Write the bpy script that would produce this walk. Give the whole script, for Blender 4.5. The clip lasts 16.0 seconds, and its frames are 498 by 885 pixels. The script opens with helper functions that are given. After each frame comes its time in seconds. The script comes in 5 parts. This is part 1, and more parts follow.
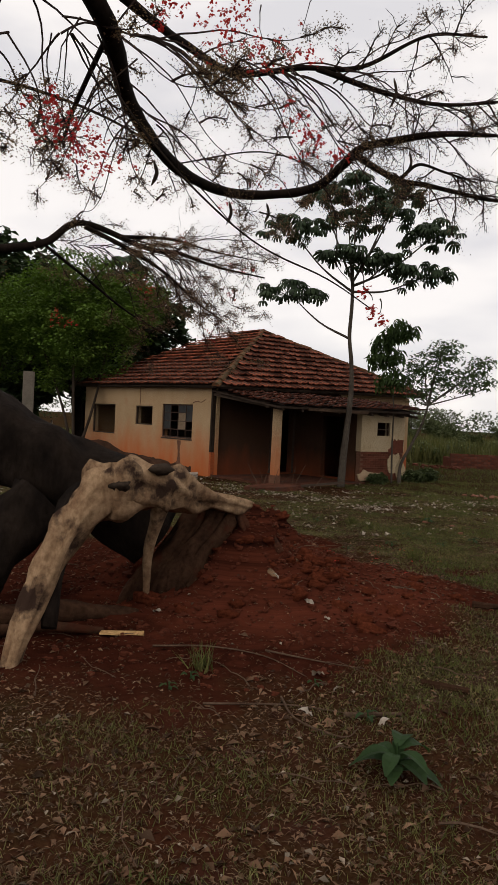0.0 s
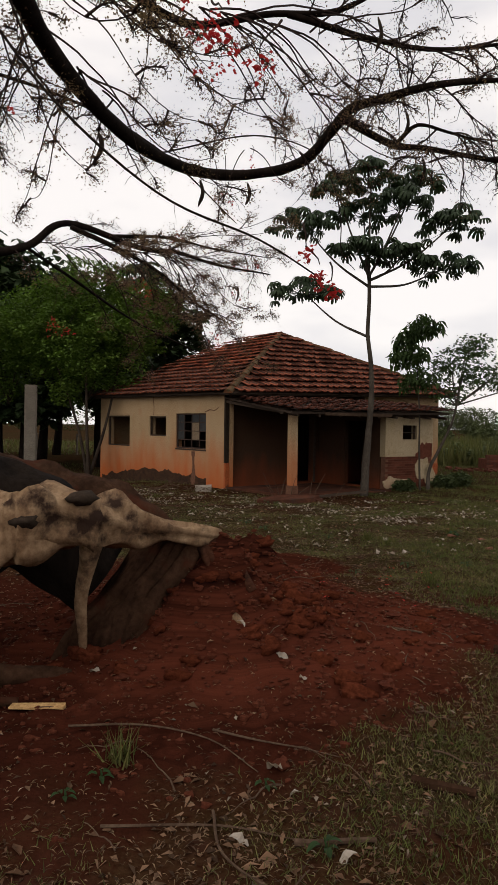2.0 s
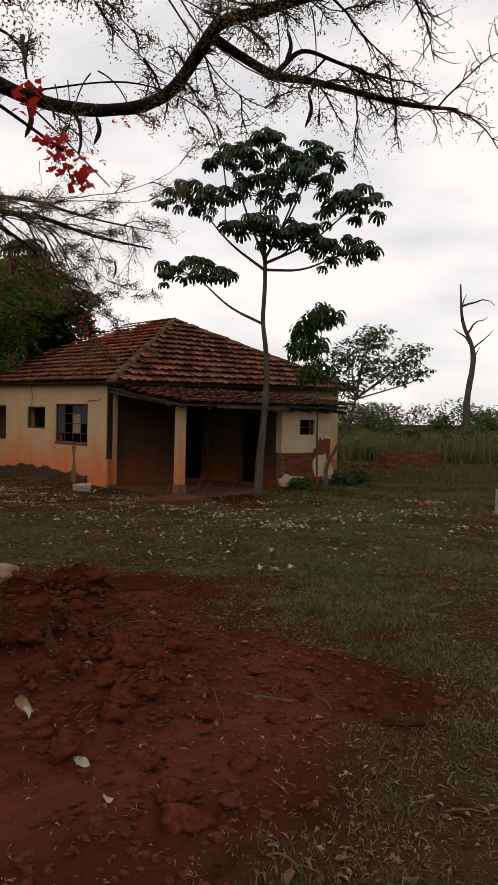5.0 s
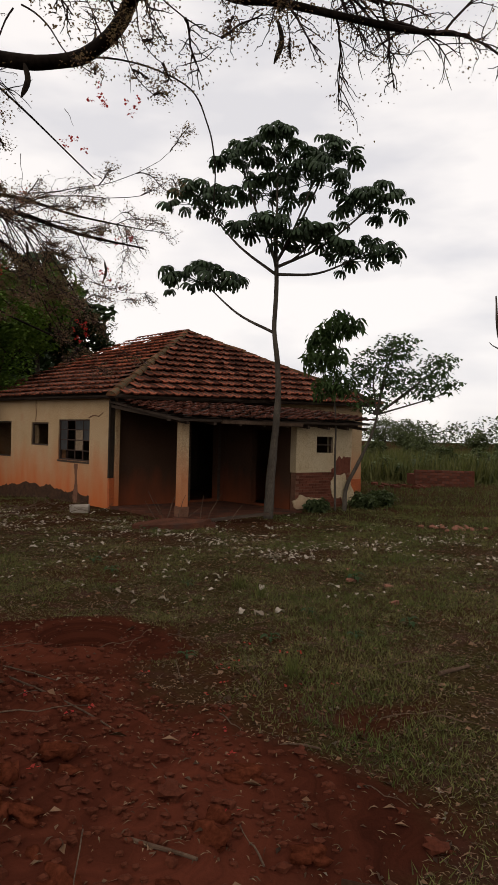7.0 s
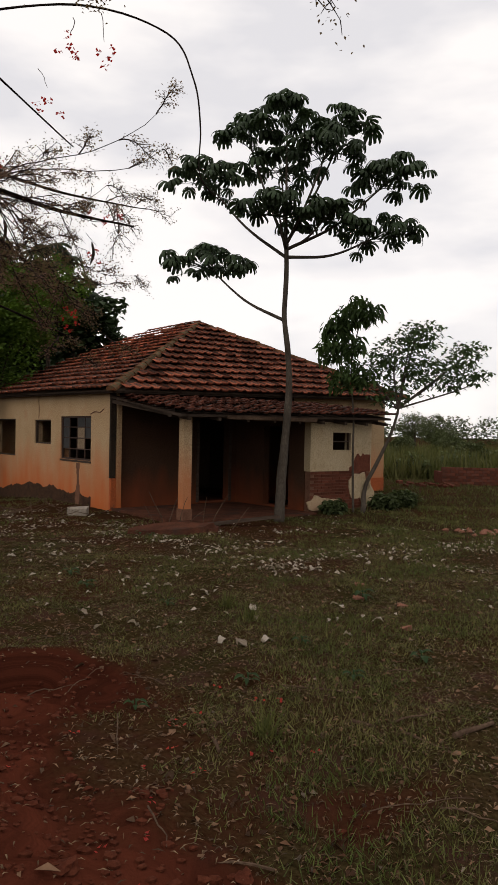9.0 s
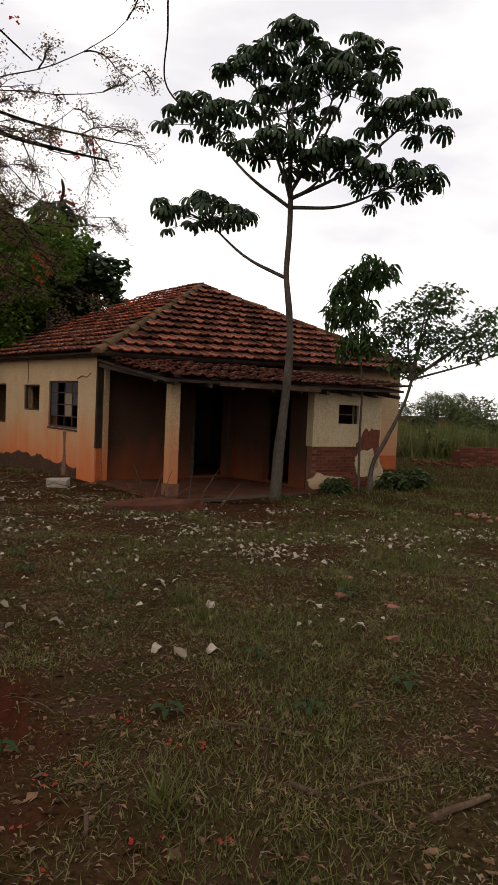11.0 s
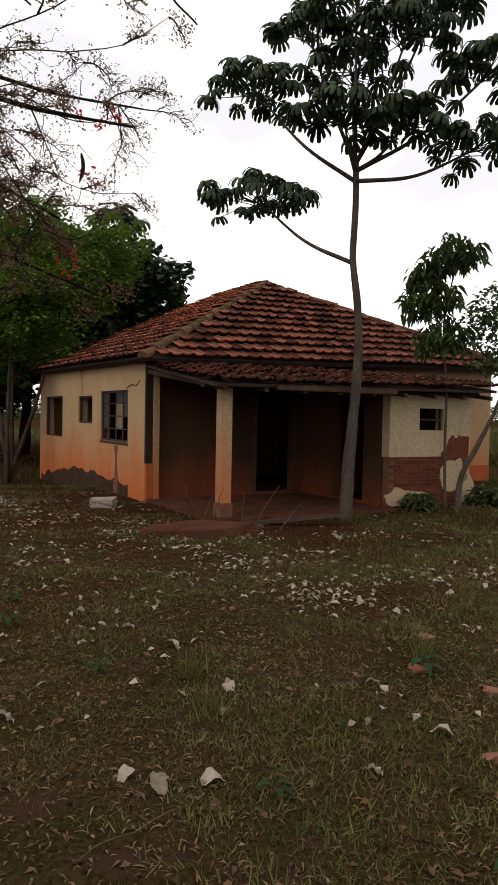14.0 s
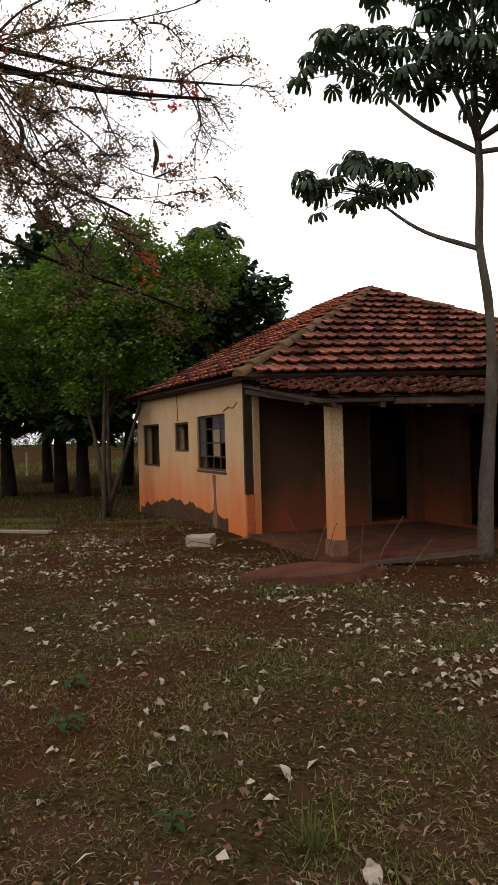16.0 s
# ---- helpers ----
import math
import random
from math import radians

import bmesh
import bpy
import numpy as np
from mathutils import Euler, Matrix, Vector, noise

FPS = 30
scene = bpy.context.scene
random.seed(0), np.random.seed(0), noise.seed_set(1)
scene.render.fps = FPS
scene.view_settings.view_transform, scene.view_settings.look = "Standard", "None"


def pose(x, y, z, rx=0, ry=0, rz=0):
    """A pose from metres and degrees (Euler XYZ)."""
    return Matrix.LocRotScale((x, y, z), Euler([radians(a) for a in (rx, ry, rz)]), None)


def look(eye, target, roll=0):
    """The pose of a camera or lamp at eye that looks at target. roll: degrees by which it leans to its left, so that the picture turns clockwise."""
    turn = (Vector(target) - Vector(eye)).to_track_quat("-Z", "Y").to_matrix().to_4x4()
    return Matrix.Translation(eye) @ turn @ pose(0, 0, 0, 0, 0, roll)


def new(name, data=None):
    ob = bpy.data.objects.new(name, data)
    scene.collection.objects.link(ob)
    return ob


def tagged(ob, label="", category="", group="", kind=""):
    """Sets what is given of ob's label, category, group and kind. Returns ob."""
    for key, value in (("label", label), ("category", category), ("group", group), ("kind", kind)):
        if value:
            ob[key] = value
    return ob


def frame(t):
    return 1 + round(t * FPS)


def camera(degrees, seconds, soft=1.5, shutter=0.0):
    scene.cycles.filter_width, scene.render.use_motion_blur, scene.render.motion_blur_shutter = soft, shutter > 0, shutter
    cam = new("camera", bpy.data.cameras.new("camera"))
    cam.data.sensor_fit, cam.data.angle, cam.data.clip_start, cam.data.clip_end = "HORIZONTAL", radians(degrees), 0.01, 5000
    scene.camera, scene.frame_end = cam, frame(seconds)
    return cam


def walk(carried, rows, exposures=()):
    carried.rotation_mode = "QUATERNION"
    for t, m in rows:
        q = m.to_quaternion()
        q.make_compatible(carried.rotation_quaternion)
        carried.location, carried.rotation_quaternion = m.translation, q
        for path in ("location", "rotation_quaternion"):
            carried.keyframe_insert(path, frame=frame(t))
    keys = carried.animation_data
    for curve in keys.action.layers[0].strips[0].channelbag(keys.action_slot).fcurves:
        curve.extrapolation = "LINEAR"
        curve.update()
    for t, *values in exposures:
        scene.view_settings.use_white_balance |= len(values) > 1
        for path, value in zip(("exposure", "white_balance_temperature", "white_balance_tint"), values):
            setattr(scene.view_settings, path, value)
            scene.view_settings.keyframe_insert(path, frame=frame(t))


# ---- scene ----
cam = camera(39.15, 16.0)
PATH = [  # seconds, x, y, z, then the turns in degrees
    (0, 0.063, 0.077, 1.707, 88.18, -2.81, 5.30),
    (0.5, 0.170, 0.320, 1.711, 88.95, -0.75, 4.80),
    (1, 0.362, 0.562, 1.723, 89.62, -1.48, 4.54),
    (1.5, 0.500, 0.879, 1.734, 88.12, -2.43, 6.73),
    (2, 0.530, 1.271, 1.752, 88.64, -0.81, 8.30),
    (2.5, 0.546, 1.500, 1.789, 89.02, -1.54, 3.55),
    (3, 0.630, 1.825, 1.790, 90.16, -0.19, 6.59),
    (3.5, 0.686, 2.100, 1.779, 89.22, -0.82, 8.36),
    (4, 0.697, 2.403, 1.790, 90.07, -0.99, 5.67),
    (4.5, 0.762, 2.577, 1.792, 87.98, -1.29, 0.60),
    (7, 1.407, 4.119, 1.781, 89.52, -1.55, 3.68),
    (7.5, 1.525, 4.490, 1.752, 89.14, 0.01, 4.82),
    (8, 1.588, 4.751, 1.781, 89.05, -0.07, 4.68),
    (10.5, 2.050, 6.272, 1.738, 89.48, -3.21, 8.67),
    (11, 2.122, 6.596, 1.673, 87.19, -2.51, 7.92),
    (11.5, 2.158, 6.784, 1.670, 87.83, -2.06, 8.69),
    (12, 2.170, 7.086, 1.665, 87.95, -1.11, 7.96),
    (12.5, 2.283, 7.429, 1.612, 87.99, -3.23, 8.96),
    (13, 2.334, 7.682, 1.605, 86.32, -1.96, 9.62),
    (13.5, 2.258, 8.030, 1.610, 87.95, -1.66, 12.25),
    (14, 2.217, 8.303, 1.635, 87.81, -1.10, 14.79),
    (14.5, 2.160, 8.702, 1.701, 88.75, -0.92, 22.32),
    (15, 2.007, 9.082, 1.655, 86.57, -1.47, 24.67),
    (15.5, 1.801, 9.375, 1.710, 87.74, 0.67, 23.91),
    (16, 1.718, 9.726, 1.651, 89.62, 1.50, 23.29),
]
walk(cam, [(t, pose(x, y, z, rx, ry, rz)) for t, x, y, z, rx, ry, rz in PATH], [(t, s, 6850, 13.5) for t, s in ((0.0, -0.5), (4.5, -0.46), (8.0, -0.47), (10.5, -0.28), (14.0, -0.14), (15.0, 0.0), (16.0, 0.18))])

# ---- sky and sun: an overcast afternoon ----
world = bpy.data.worlds.new("overcast_sky")
scene.world = world
world.use_nodes = True
wn, wl = world.node_tree.nodes, world.node_tree.links
wn.clear()
w_out = wn.new("ShaderNodeOutputWorld")
w_bg = wn.new("ShaderNodeBackground")
w_sky = wn.new("ShaderNodeTexSky")
w_sky.sky_type, w_sky.sun_disc = "NISHITA", False
w_sky.sun_elevation, w_sky.sun_rotation = radians(48), radians(215)
w_dim = wn.new("ShaderNodeMix")
w_dim.data_type = "RGBA"
w_dim.blend_type = "MULTIPLY"
w_dim.inputs[0].default_value = 1.0
w_dim.inputs[7].default_value = (0.1, 0.1, 0.1, 1)
w_co = wn.new("ShaderNodeTexCoord")
w_map = wn.new("ShaderNodeMapping")
w_map.inputs["Scale"].default_value = (1.6, 1.6, 5.0)
w_noise = wn.new("ShaderNodeTexNoise")
w_noise.inputs["Scale"].default_value = 1.7
w_noise.inputs["Detail"].default_value = 5.0
w_noise.inputs["Roughness"].default_value = 0.5
w_ramp = wn.new("ShaderNodeValToRGB")
w_ramp.color_ramp.elements[0].position, w_ramp.color_ramp.elements[0].color = 0.36, (0.76, 0.78, 0.825, 1)
w_ramp.color_ramp.elements[1].position, w_ramp.color_ramp.elements[1].color = 0.52, (1.0, 1.0, 1.0, 1)
w_mix = wn.new("ShaderNodeMix")
w_mix.data_type = "RGBA"
w_mix.inputs[0].default_value = 0.93
wl.new(w_sky.outputs[0], w_dim.inputs[6])
wl.new(w_co.outputs["Generated"], w_map.inputs[0])
wl.new(w_map.outputs[0], w_noise.inputs["Vector"])
wl.new(w_noise.outputs[0], w_ramp.inputs[0])
wl.new(w_dim.outputs[2], w_mix.inputs[6])
wl.new(w_ramp.outputs[0], w_mix.inputs[7])
wl.new(w_mix.outputs[2], w_bg.inputs[0])
w_bg.inputs[1].default_value = 1.41
wl.new(w_bg.outputs[0], w_out.inputs[0])

sun_data = bpy.data.lights.new("sun", "SUN")
sun_data.energy, sun_data.angle, sun_data.color = 0.9, radians(25), (1.0, 0.95, 0.86)
sun = new("sun", sun_data)
sun.matrix_world = look((-9, -8, 14), (0, 10, 0))


# ---- materials ----
def material(name, a, b, scale=6.0, rough=0.85, bump=0.3, fine=60.0, stain=None, stain_scale=1.2, stain_at=0.55, vary=0.0, stretch=(1, 1, 1), metal=0.0, gloss=0.04, island=False, deep=(0.5, 0.47, 0.44)):
    """Two tones mixed by coarse and fine noise, with an optional stain in patches and a fine relief."""
    m = bpy.data.materials.new(name)
    m.use_nodes = True
    n, l = m.node_tree.nodes, m.node_tree.links
    bsdf = n["Principled BSDF"]
    bsdf.inputs["Roughness"].default_value = rough
    bsdf.inputs["Metallic"].default_value = metal
    bsdf.inputs["Specular IOR Level"].default_value = gloss
    co = n.new("ShaderNodeTexCoord")
    mp = n.new("ShaderNodeMapping")
    mp.inputs["Scale"].default_value = stretch
    l.new(co.outputs["Object"], mp.inputs[0])

    def noise_of(s, detail=6.0):
        t = n.new("ShaderNodeTexNoise")
        t.inputs["Scale"].default_value = s
        t.inputs["Detail"].default_value = detail
        t.inputs["Roughness"].default_value = 0.62
        l.new(mp.outputs[0], t.inputs["Vector"])
        return t.outputs[0]

    def ramp(src, lo, hi):
        r = n.new("ShaderNodeMapRange")
        r.inputs[1].default_value, r.inputs[2].default_value = lo, hi
        l.new(src, r.inputs[0])
        return r.outputs[0]

    def mix(fac, c1, c2, mode="MIX"):
        x = n.new("ShaderNodeMix")
        x.data_type, x.blend_type = "RGBA", mode
        for sock, v in ((x.inputs[0], fac), (x.inputs[6], c1), (x.inputs[7], c2)):
            if isinstance(v, bpy.types.NodeSocket):
                l.new(v, sock)
            else:
                sock.default_value = v if not isinstance(v, tuple) else (*v, 1.0)
        return x.outputs[2]

    coarse, grain = noise_of(scale), noise_of(fine)
    col = mix(ramp(coarse, 0.32, 0.68), a, b)
    col = mix(ramp(grain, 0.3, 0.7), col, mix(1.0, col, deep, "MULTIPLY"))
    if stain:
        col = mix(ramp(noise_of(stain_scale), stain_at, stain_at + 0.12), col, stain)
    if vary:
        if island:
            rnd = n.new("ShaderNodeNewGeometry").outputs["Random Per Island"]
        else:
            rnd = n.new("ShaderNodeObjectInfo").outputs["Random"]
        hs = n.new("ShaderNodeHueSaturation")
        l.new(col, hs.inputs["Color"])
        l.new(ramp(rnd, 0, 1), hs.inputs["Value"])
        hs.inputs["Value"].links[0].from_node.inputs[3].default_value = 1 - vary
        hs.inputs["Value"].links[0].from_node.inputs[4].default_value = 1 + vary
        col = hs.outputs[0]
    l.new(col, bsdf.inputs["Base Color"])
    if bump:
        bp = n.new("ShaderNodeBump")
        bp.inputs["Strength"].default_value = bump
        bp.inputs["Distance"].default_value = 0.02
        l.new(mix(0.5, coarse, grain), bp.inputs["Height"])
        l.new(bp.outputs[0], bsdf.inputs["Normal"])
    return m


def leafy(name, a, b, rough=0.6, through_light=0.25, gloss=0.12, vary=0.35):
    m = material(name, a, b, scale=0.9, rough=rough, bump=0, fine=9, vary=vary, island=True, gloss=gloss)
    m.node_tree.nodes["Principled BSDF"].inputs["Transmission Weight"].default_value = 0.0
    n, l = m.node_tree.nodes, m.node_tree.links
    tr = n.new("ShaderNodeBsdfTranslucent")
    tr.inputs[0].default_value = (a[0] * 1.6, a[1] * 1.6, a[2], 1)
    ms = n.new("ShaderNodeMixShader")
    ms.inputs[0].default_value = through_light
    l.new(n["Principled BSDF"].outputs[0], ms.inputs[1])
    l.new(tr.outputs[0], ms.inputs[2])
    l.new(ms.outputs[0], n["Material Output"].inputs[0])
    return m


def wall_material(name, top, low, rise, spread, dark):
    """Limewash with red earth splashed up from the ground and grey mould; heights are in metres above the wall's foot."""
    m = material(name, top, (top[0] * 0.86, top[1] * 0.82, top[2] * 0.76), scale=1.6, rough=0.92, bump=0.35, fine=38, stain=dark, stain_scale=1.3, stain_at=0.58)
    n, l = m.node_tree.nodes, m.node_tree.links
    bsdf = n["Principled BSDF"]
    src = bsdf.inputs["Base Color"].links[0].from_socket
    co = n.new("ShaderNodeTexCoord")
    sp = n.new("ShaderNodeSeparateXYZ")
    l.new(co.outputs["Object"], sp.inputs[0])
    tex = n.new("ShaderNodeTexNoise")
    tex.inputs["Scale"].default_value = 1.6
    tex.inputs["Detail"].default_value = 8
    mp = n.new("ShaderNodeMapping")
    mp.inputs["Scale"].default_value = (1.5, 1.5, 0.45)
    l.new(co.outputs["Object"], mp.inputs[0])
    l.new(mp.outputs[0], tex.inputs[0])
    ad = n.new("ShaderNodeMath")
    ad.operation = "MULTIPLY_ADD"
    ad.inputs[1].default_value = -1.5
    l.new(tex.outputs[0], ad.inputs[0])
    l.new(sp.outputs[2], ad.inputs[2])
    rg = n.new("ShaderNodeMapRange")
    rg.inputs[1].default_value, rg.inputs[2].default_value = rise + spread - 0.75, rise - spread - 0.75
    l.new(ad.outputs[0], rg.inputs[0])
    mx = n.new("ShaderNodeMix")
    mx.data_type = "RGBA"
    l.new(rg.outputs[0], mx.inputs[0])
    l.new(src, mx.inputs[6])
    mx.inputs[7].default_value = (*low, 1)
    l.new(mx.outputs[2], bsdf.inputs["Base Color"])
    return m


M_WALL = wall_material("limewash_wall", (0.49, 0.35, 0.21), (0.38, 0.105, 0.034), 0.82, 0.75, (0.33, 0.2, 0.11))
# stained brown porch plaster, darkened further by porch shade put into the colour
M_PORCH = wall_material("shade_dark_stained_porch_wall", (0.07, 0.039, 0.025), (0.15, 0.038, 0.016), 0.35, 0.55, (0.035, 0.022, 0.016))
M_BLOCK = wall_material("cream_block_wall", (0.50, 0.40, 0.26), (0.42, 0.27, 0.17), 0.1, 0.3, (0.46, 0.34, 0.22))
M_RED = material("orange_splashed_plaster", (0.46, 0.12, 0.04), (0.33, 0.09, 0.04), 2.5, 0.95, 0.3, 40)
M_BRICK = material("old_red_brick", (0.10, 0.034, 0.022), (0.16, 0.055, 0.034), 7, 0.95, 0.5, 60, stain=(0.08, 0.045, 0.035), vary=0.3)
M_MORTAR = material("brown_earth_mortar", (0.14, 0.07, 0.045), (0.2, 0.1, 0.065), 6, 0.97, 0.5, 50)
M_TILE = material("weathered_clay_tile", (0.12, 0.032, 0.02), (0.37, 0.108, 0.056), 2.2, 0.9, 0.5, 30, stain=(0.05, 0.03, 0.024), stain_scale=2.6, stain_at=0.51, vary=0.65)
M_TILES = material("weathered_clay_tiles", (0.12, 0.032, 0.02), (0.37, 0.108, 0.056), 2.2, 0.9, 0.5, 30, stain=(0.05, 0.03, 0.024), stain_scale=2.6, stain_at=0.51, vary=0.65, island=True)
M_TILE_OLD = material("dark_mossy_clay_tile", (0.08, 0.03, 0.022), (0.2, 0.06, 0.034), 3, 0.92, 0.4, 40, stain=(0.05, 0.045, 0.04), stain_scale=3, stain_at=0.5, vary=0.45)
M_RIDGE = material("mossy_ridge_tile", (0.10, 0.06, 0.03), (0.2, 0.07, 0.035), 5, 0.92, 0.4, 40, stain=(0.06, 0.06, 0.035), stain_scale=4, stain_at=0.5, vary=0.35)
M_WOOD = material("dark_roof_timber", (0.05, 0.035, 0.026), (0.09, 0.065, 0.05), 4, 0.9, 0.4, 50, stretch=(1, 1, 6))
M_GREY_WOOD = material("grey_weathered_board", (0.2, 0.16, 0.13), (0.3, 0.25, 0.2), 5, 0.9, 0.4, 60)
# near-black for the corner strip and seed pods, and painted shade in knot holes
M_NEAR_BLACK = material("near_black_brown", (0.025, 0.02, 0.016), (0.05, 0.035, 0.025), 4, 0.95, 0.3, 40)
M_IRON = material("rusty_iron", (0.06, 0.045, 0.04), (0.1, 0.06, 0.045), 9, 0.7, 0.2, 60, metal=0.4)
# near-black albedo: the dimness of the rooms is put into this colour
M_INSIDE = material("bare_shade_dark_inside_wall", (0.06, 0.045, 0.034), (0.085, 0.06, 0.045), 2, 0.95, 0.2, 30)
M_SLAB = material("worn_red_cement", (0.065, 0.027, 0.018), (0.13, 0.052, 0.031), 3, 0.95, 0.6, 40, stain=(0.045, 0.026, 0.02))
M_STONE = material("pale_stone", (0.42, 0.37, 0.31), (0.3, 0.25, 0.2), 7, 0.9, 0.5, 50)
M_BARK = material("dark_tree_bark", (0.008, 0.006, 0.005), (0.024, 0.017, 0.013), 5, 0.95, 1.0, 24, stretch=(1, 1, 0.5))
M_TWIG = material("thin_dark_twig", (0.03, 0.02, 0.018), (0.06, 0.042, 0.036), 5, 0.9, 0, 30)
M_PALE_BARK = material("grey_brown_bark", (0.055, 0.045, 0.036), (0.105, 0.088, 0.07), 6, 0.9, 0.5, 40, stretch=(1, 1, 0.4))
M_TRUNK = material("shaded_brown_bark", (0.03, 0.022, 0.017), (0.065, 0.05, 0.038), 6, 0.92, 0.6, 40, stretch=(1, 1, 0.4))
M_ROOT = material("bleached_root_wood", (0.40, 0.27, 0.16), (0.2, 0.115, 0.065), 5, 0.85, 1.0, 22, stain=(0.035, 0.02, 0.014), stain_scale=3.6, stain_at=0.52, stretch=(1.4, 0.7, 1))
M_ROOT_DARK = material("dark_rotten_wood", (0.026, 0.013, 0.008), (0.075, 0.038, 0.022), 5, 0.95, 1.0, 24, stain=(0.055, 0.017, 0.009), stain_scale=3, stain_at=0.54)
M_TORN = material("earthy_torn_bark", (0.05, 0.018, 0.011), (0.1, 0.042, 0.024), 7, 0.97, 1.0, 26, stain=(0.02, 0.01, 0.007), stain_scale=5, stain_at=0.5)
M_LEAF_CEC = leafy("dark_umbrella_leaf", (0.026, 0.045, 0.022), (0.045, 0.07, 0.034), gloss=0.15, through_light=0.12)
M_LEAF_BUSH = leafy("mid_green_leaf", (0.066, 0.122, 0.02), (0.115, 0.18, 0.032), through_light=0.28, vary=0.5)
M_LEAF_DARK = leafy("deep_green_leaf", (0.022, 0.04, 0.016), (0.04, 0.065, 0.022), through_light=0.1)
M_LEAF_SHRUB = leafy("olive_green_leaf", (0.055, 0.075, 0.032), (0.085, 0.11, 0.045), through_light=0.2)
M_LEAF_SAP = leafy("dark_sapling_leaf", (0.038, 0.07, 0.022), (0.07, 0.11, 0.036), through_light=0.22)
# paler than the near shrubs: distance haze is mixed into the leaf colour
M_LEAF_FAR = leafy("haze_tinted_field_foliage", (0.075, 0.095, 0.042), (0.12, 0.14, 0.065), through_light=0.25)
M_LEAF_FEATHER = leafy("dry_feathery_leaf", (0.14, 0.10, 0.07), (0.22, 0.08, 0.09), through_light=0.4)
M_FLOWER = leafy("scarlet_petal", (0.34, 0.022, 0.03), (0.5, 0.07, 0.04), through_light=0.4)
M_GRASS = leafy("short_dry_grass", (0.07, 0.095, 0.024), (0.165, 0.13, 0.054), through_light=0.2, gloss=0.1, vary=0.6)
M_REED = leafy("tall_field_grass", (0.064, 0.074, 0.021), (0.115, 0.11, 0.042), through_light=0.2, gloss=0.1)
M_LITTER = leafy("brown_leaf_litter", (0.085, 0.04, 0.022), (0.2, 0.122, 0.075), through_light=0.05, gloss=0.05, vary=0.75)
M_STRAW = leafy("dry_straw", (0.09, 0.055, 0.03), (0.2, 0.14, 0.085), through_light=0.05, gloss=0.05, vary=0.7)
M_BITS = leafy("bleached_litter", (0.15, 0.11, 0.08), (0.30, 0.25, 0.19), through_light=0.05, gloss=0.05, vary=0.6)
M_DRYLEAF = leafy("pale_dry_leaf", (0.30, 0.25, 0.20), (0.50, 0.44, 0.37), through_light=0.1, gloss=0.15)
M_WEED = leafy("bright_weed_leaf", (0.022, 0.048, 0.015), (0.035, 0.068, 0.022), through_light=0.25)
M_TWIG_DRY = material("dry_fallen_twig", (0.075, 0.046, 0.032), (0.14, 0.092, 0.062), 8, 0.9, 0.2, 40)
M_CHIP = material("fresh_split_wood", (0.6, 0.38, 0.17), (0.48, 0.28, 0.12), 9, 0.8, 0.3, 50)
M_CONCRETE = material("mossy_concrete", (0.15, 0.13, 0.105), (0.22, 0.19, 0.155), 4, 0.92, 0.4, 40, stain=(0.1, 0.09, 0.07))
M_CLOD = material("red_earth_clod", (0.075, 0.021, 0.012), (0.11, 0.033, 0.018), 6, 0.98, 0.6, 50)
M_GLASS = material("dusty_window_glass", (0.02, 0.022, 0.024), (0.045, 0.045, 0.045), 5, 0.45, 0, 20, gloss=0.15)
M_CARD = material("pale_cardboard", (0.26, 0.19, 0.13), (0.2, 0.15, 0.1), 4, 0.9, 0.1, 40)


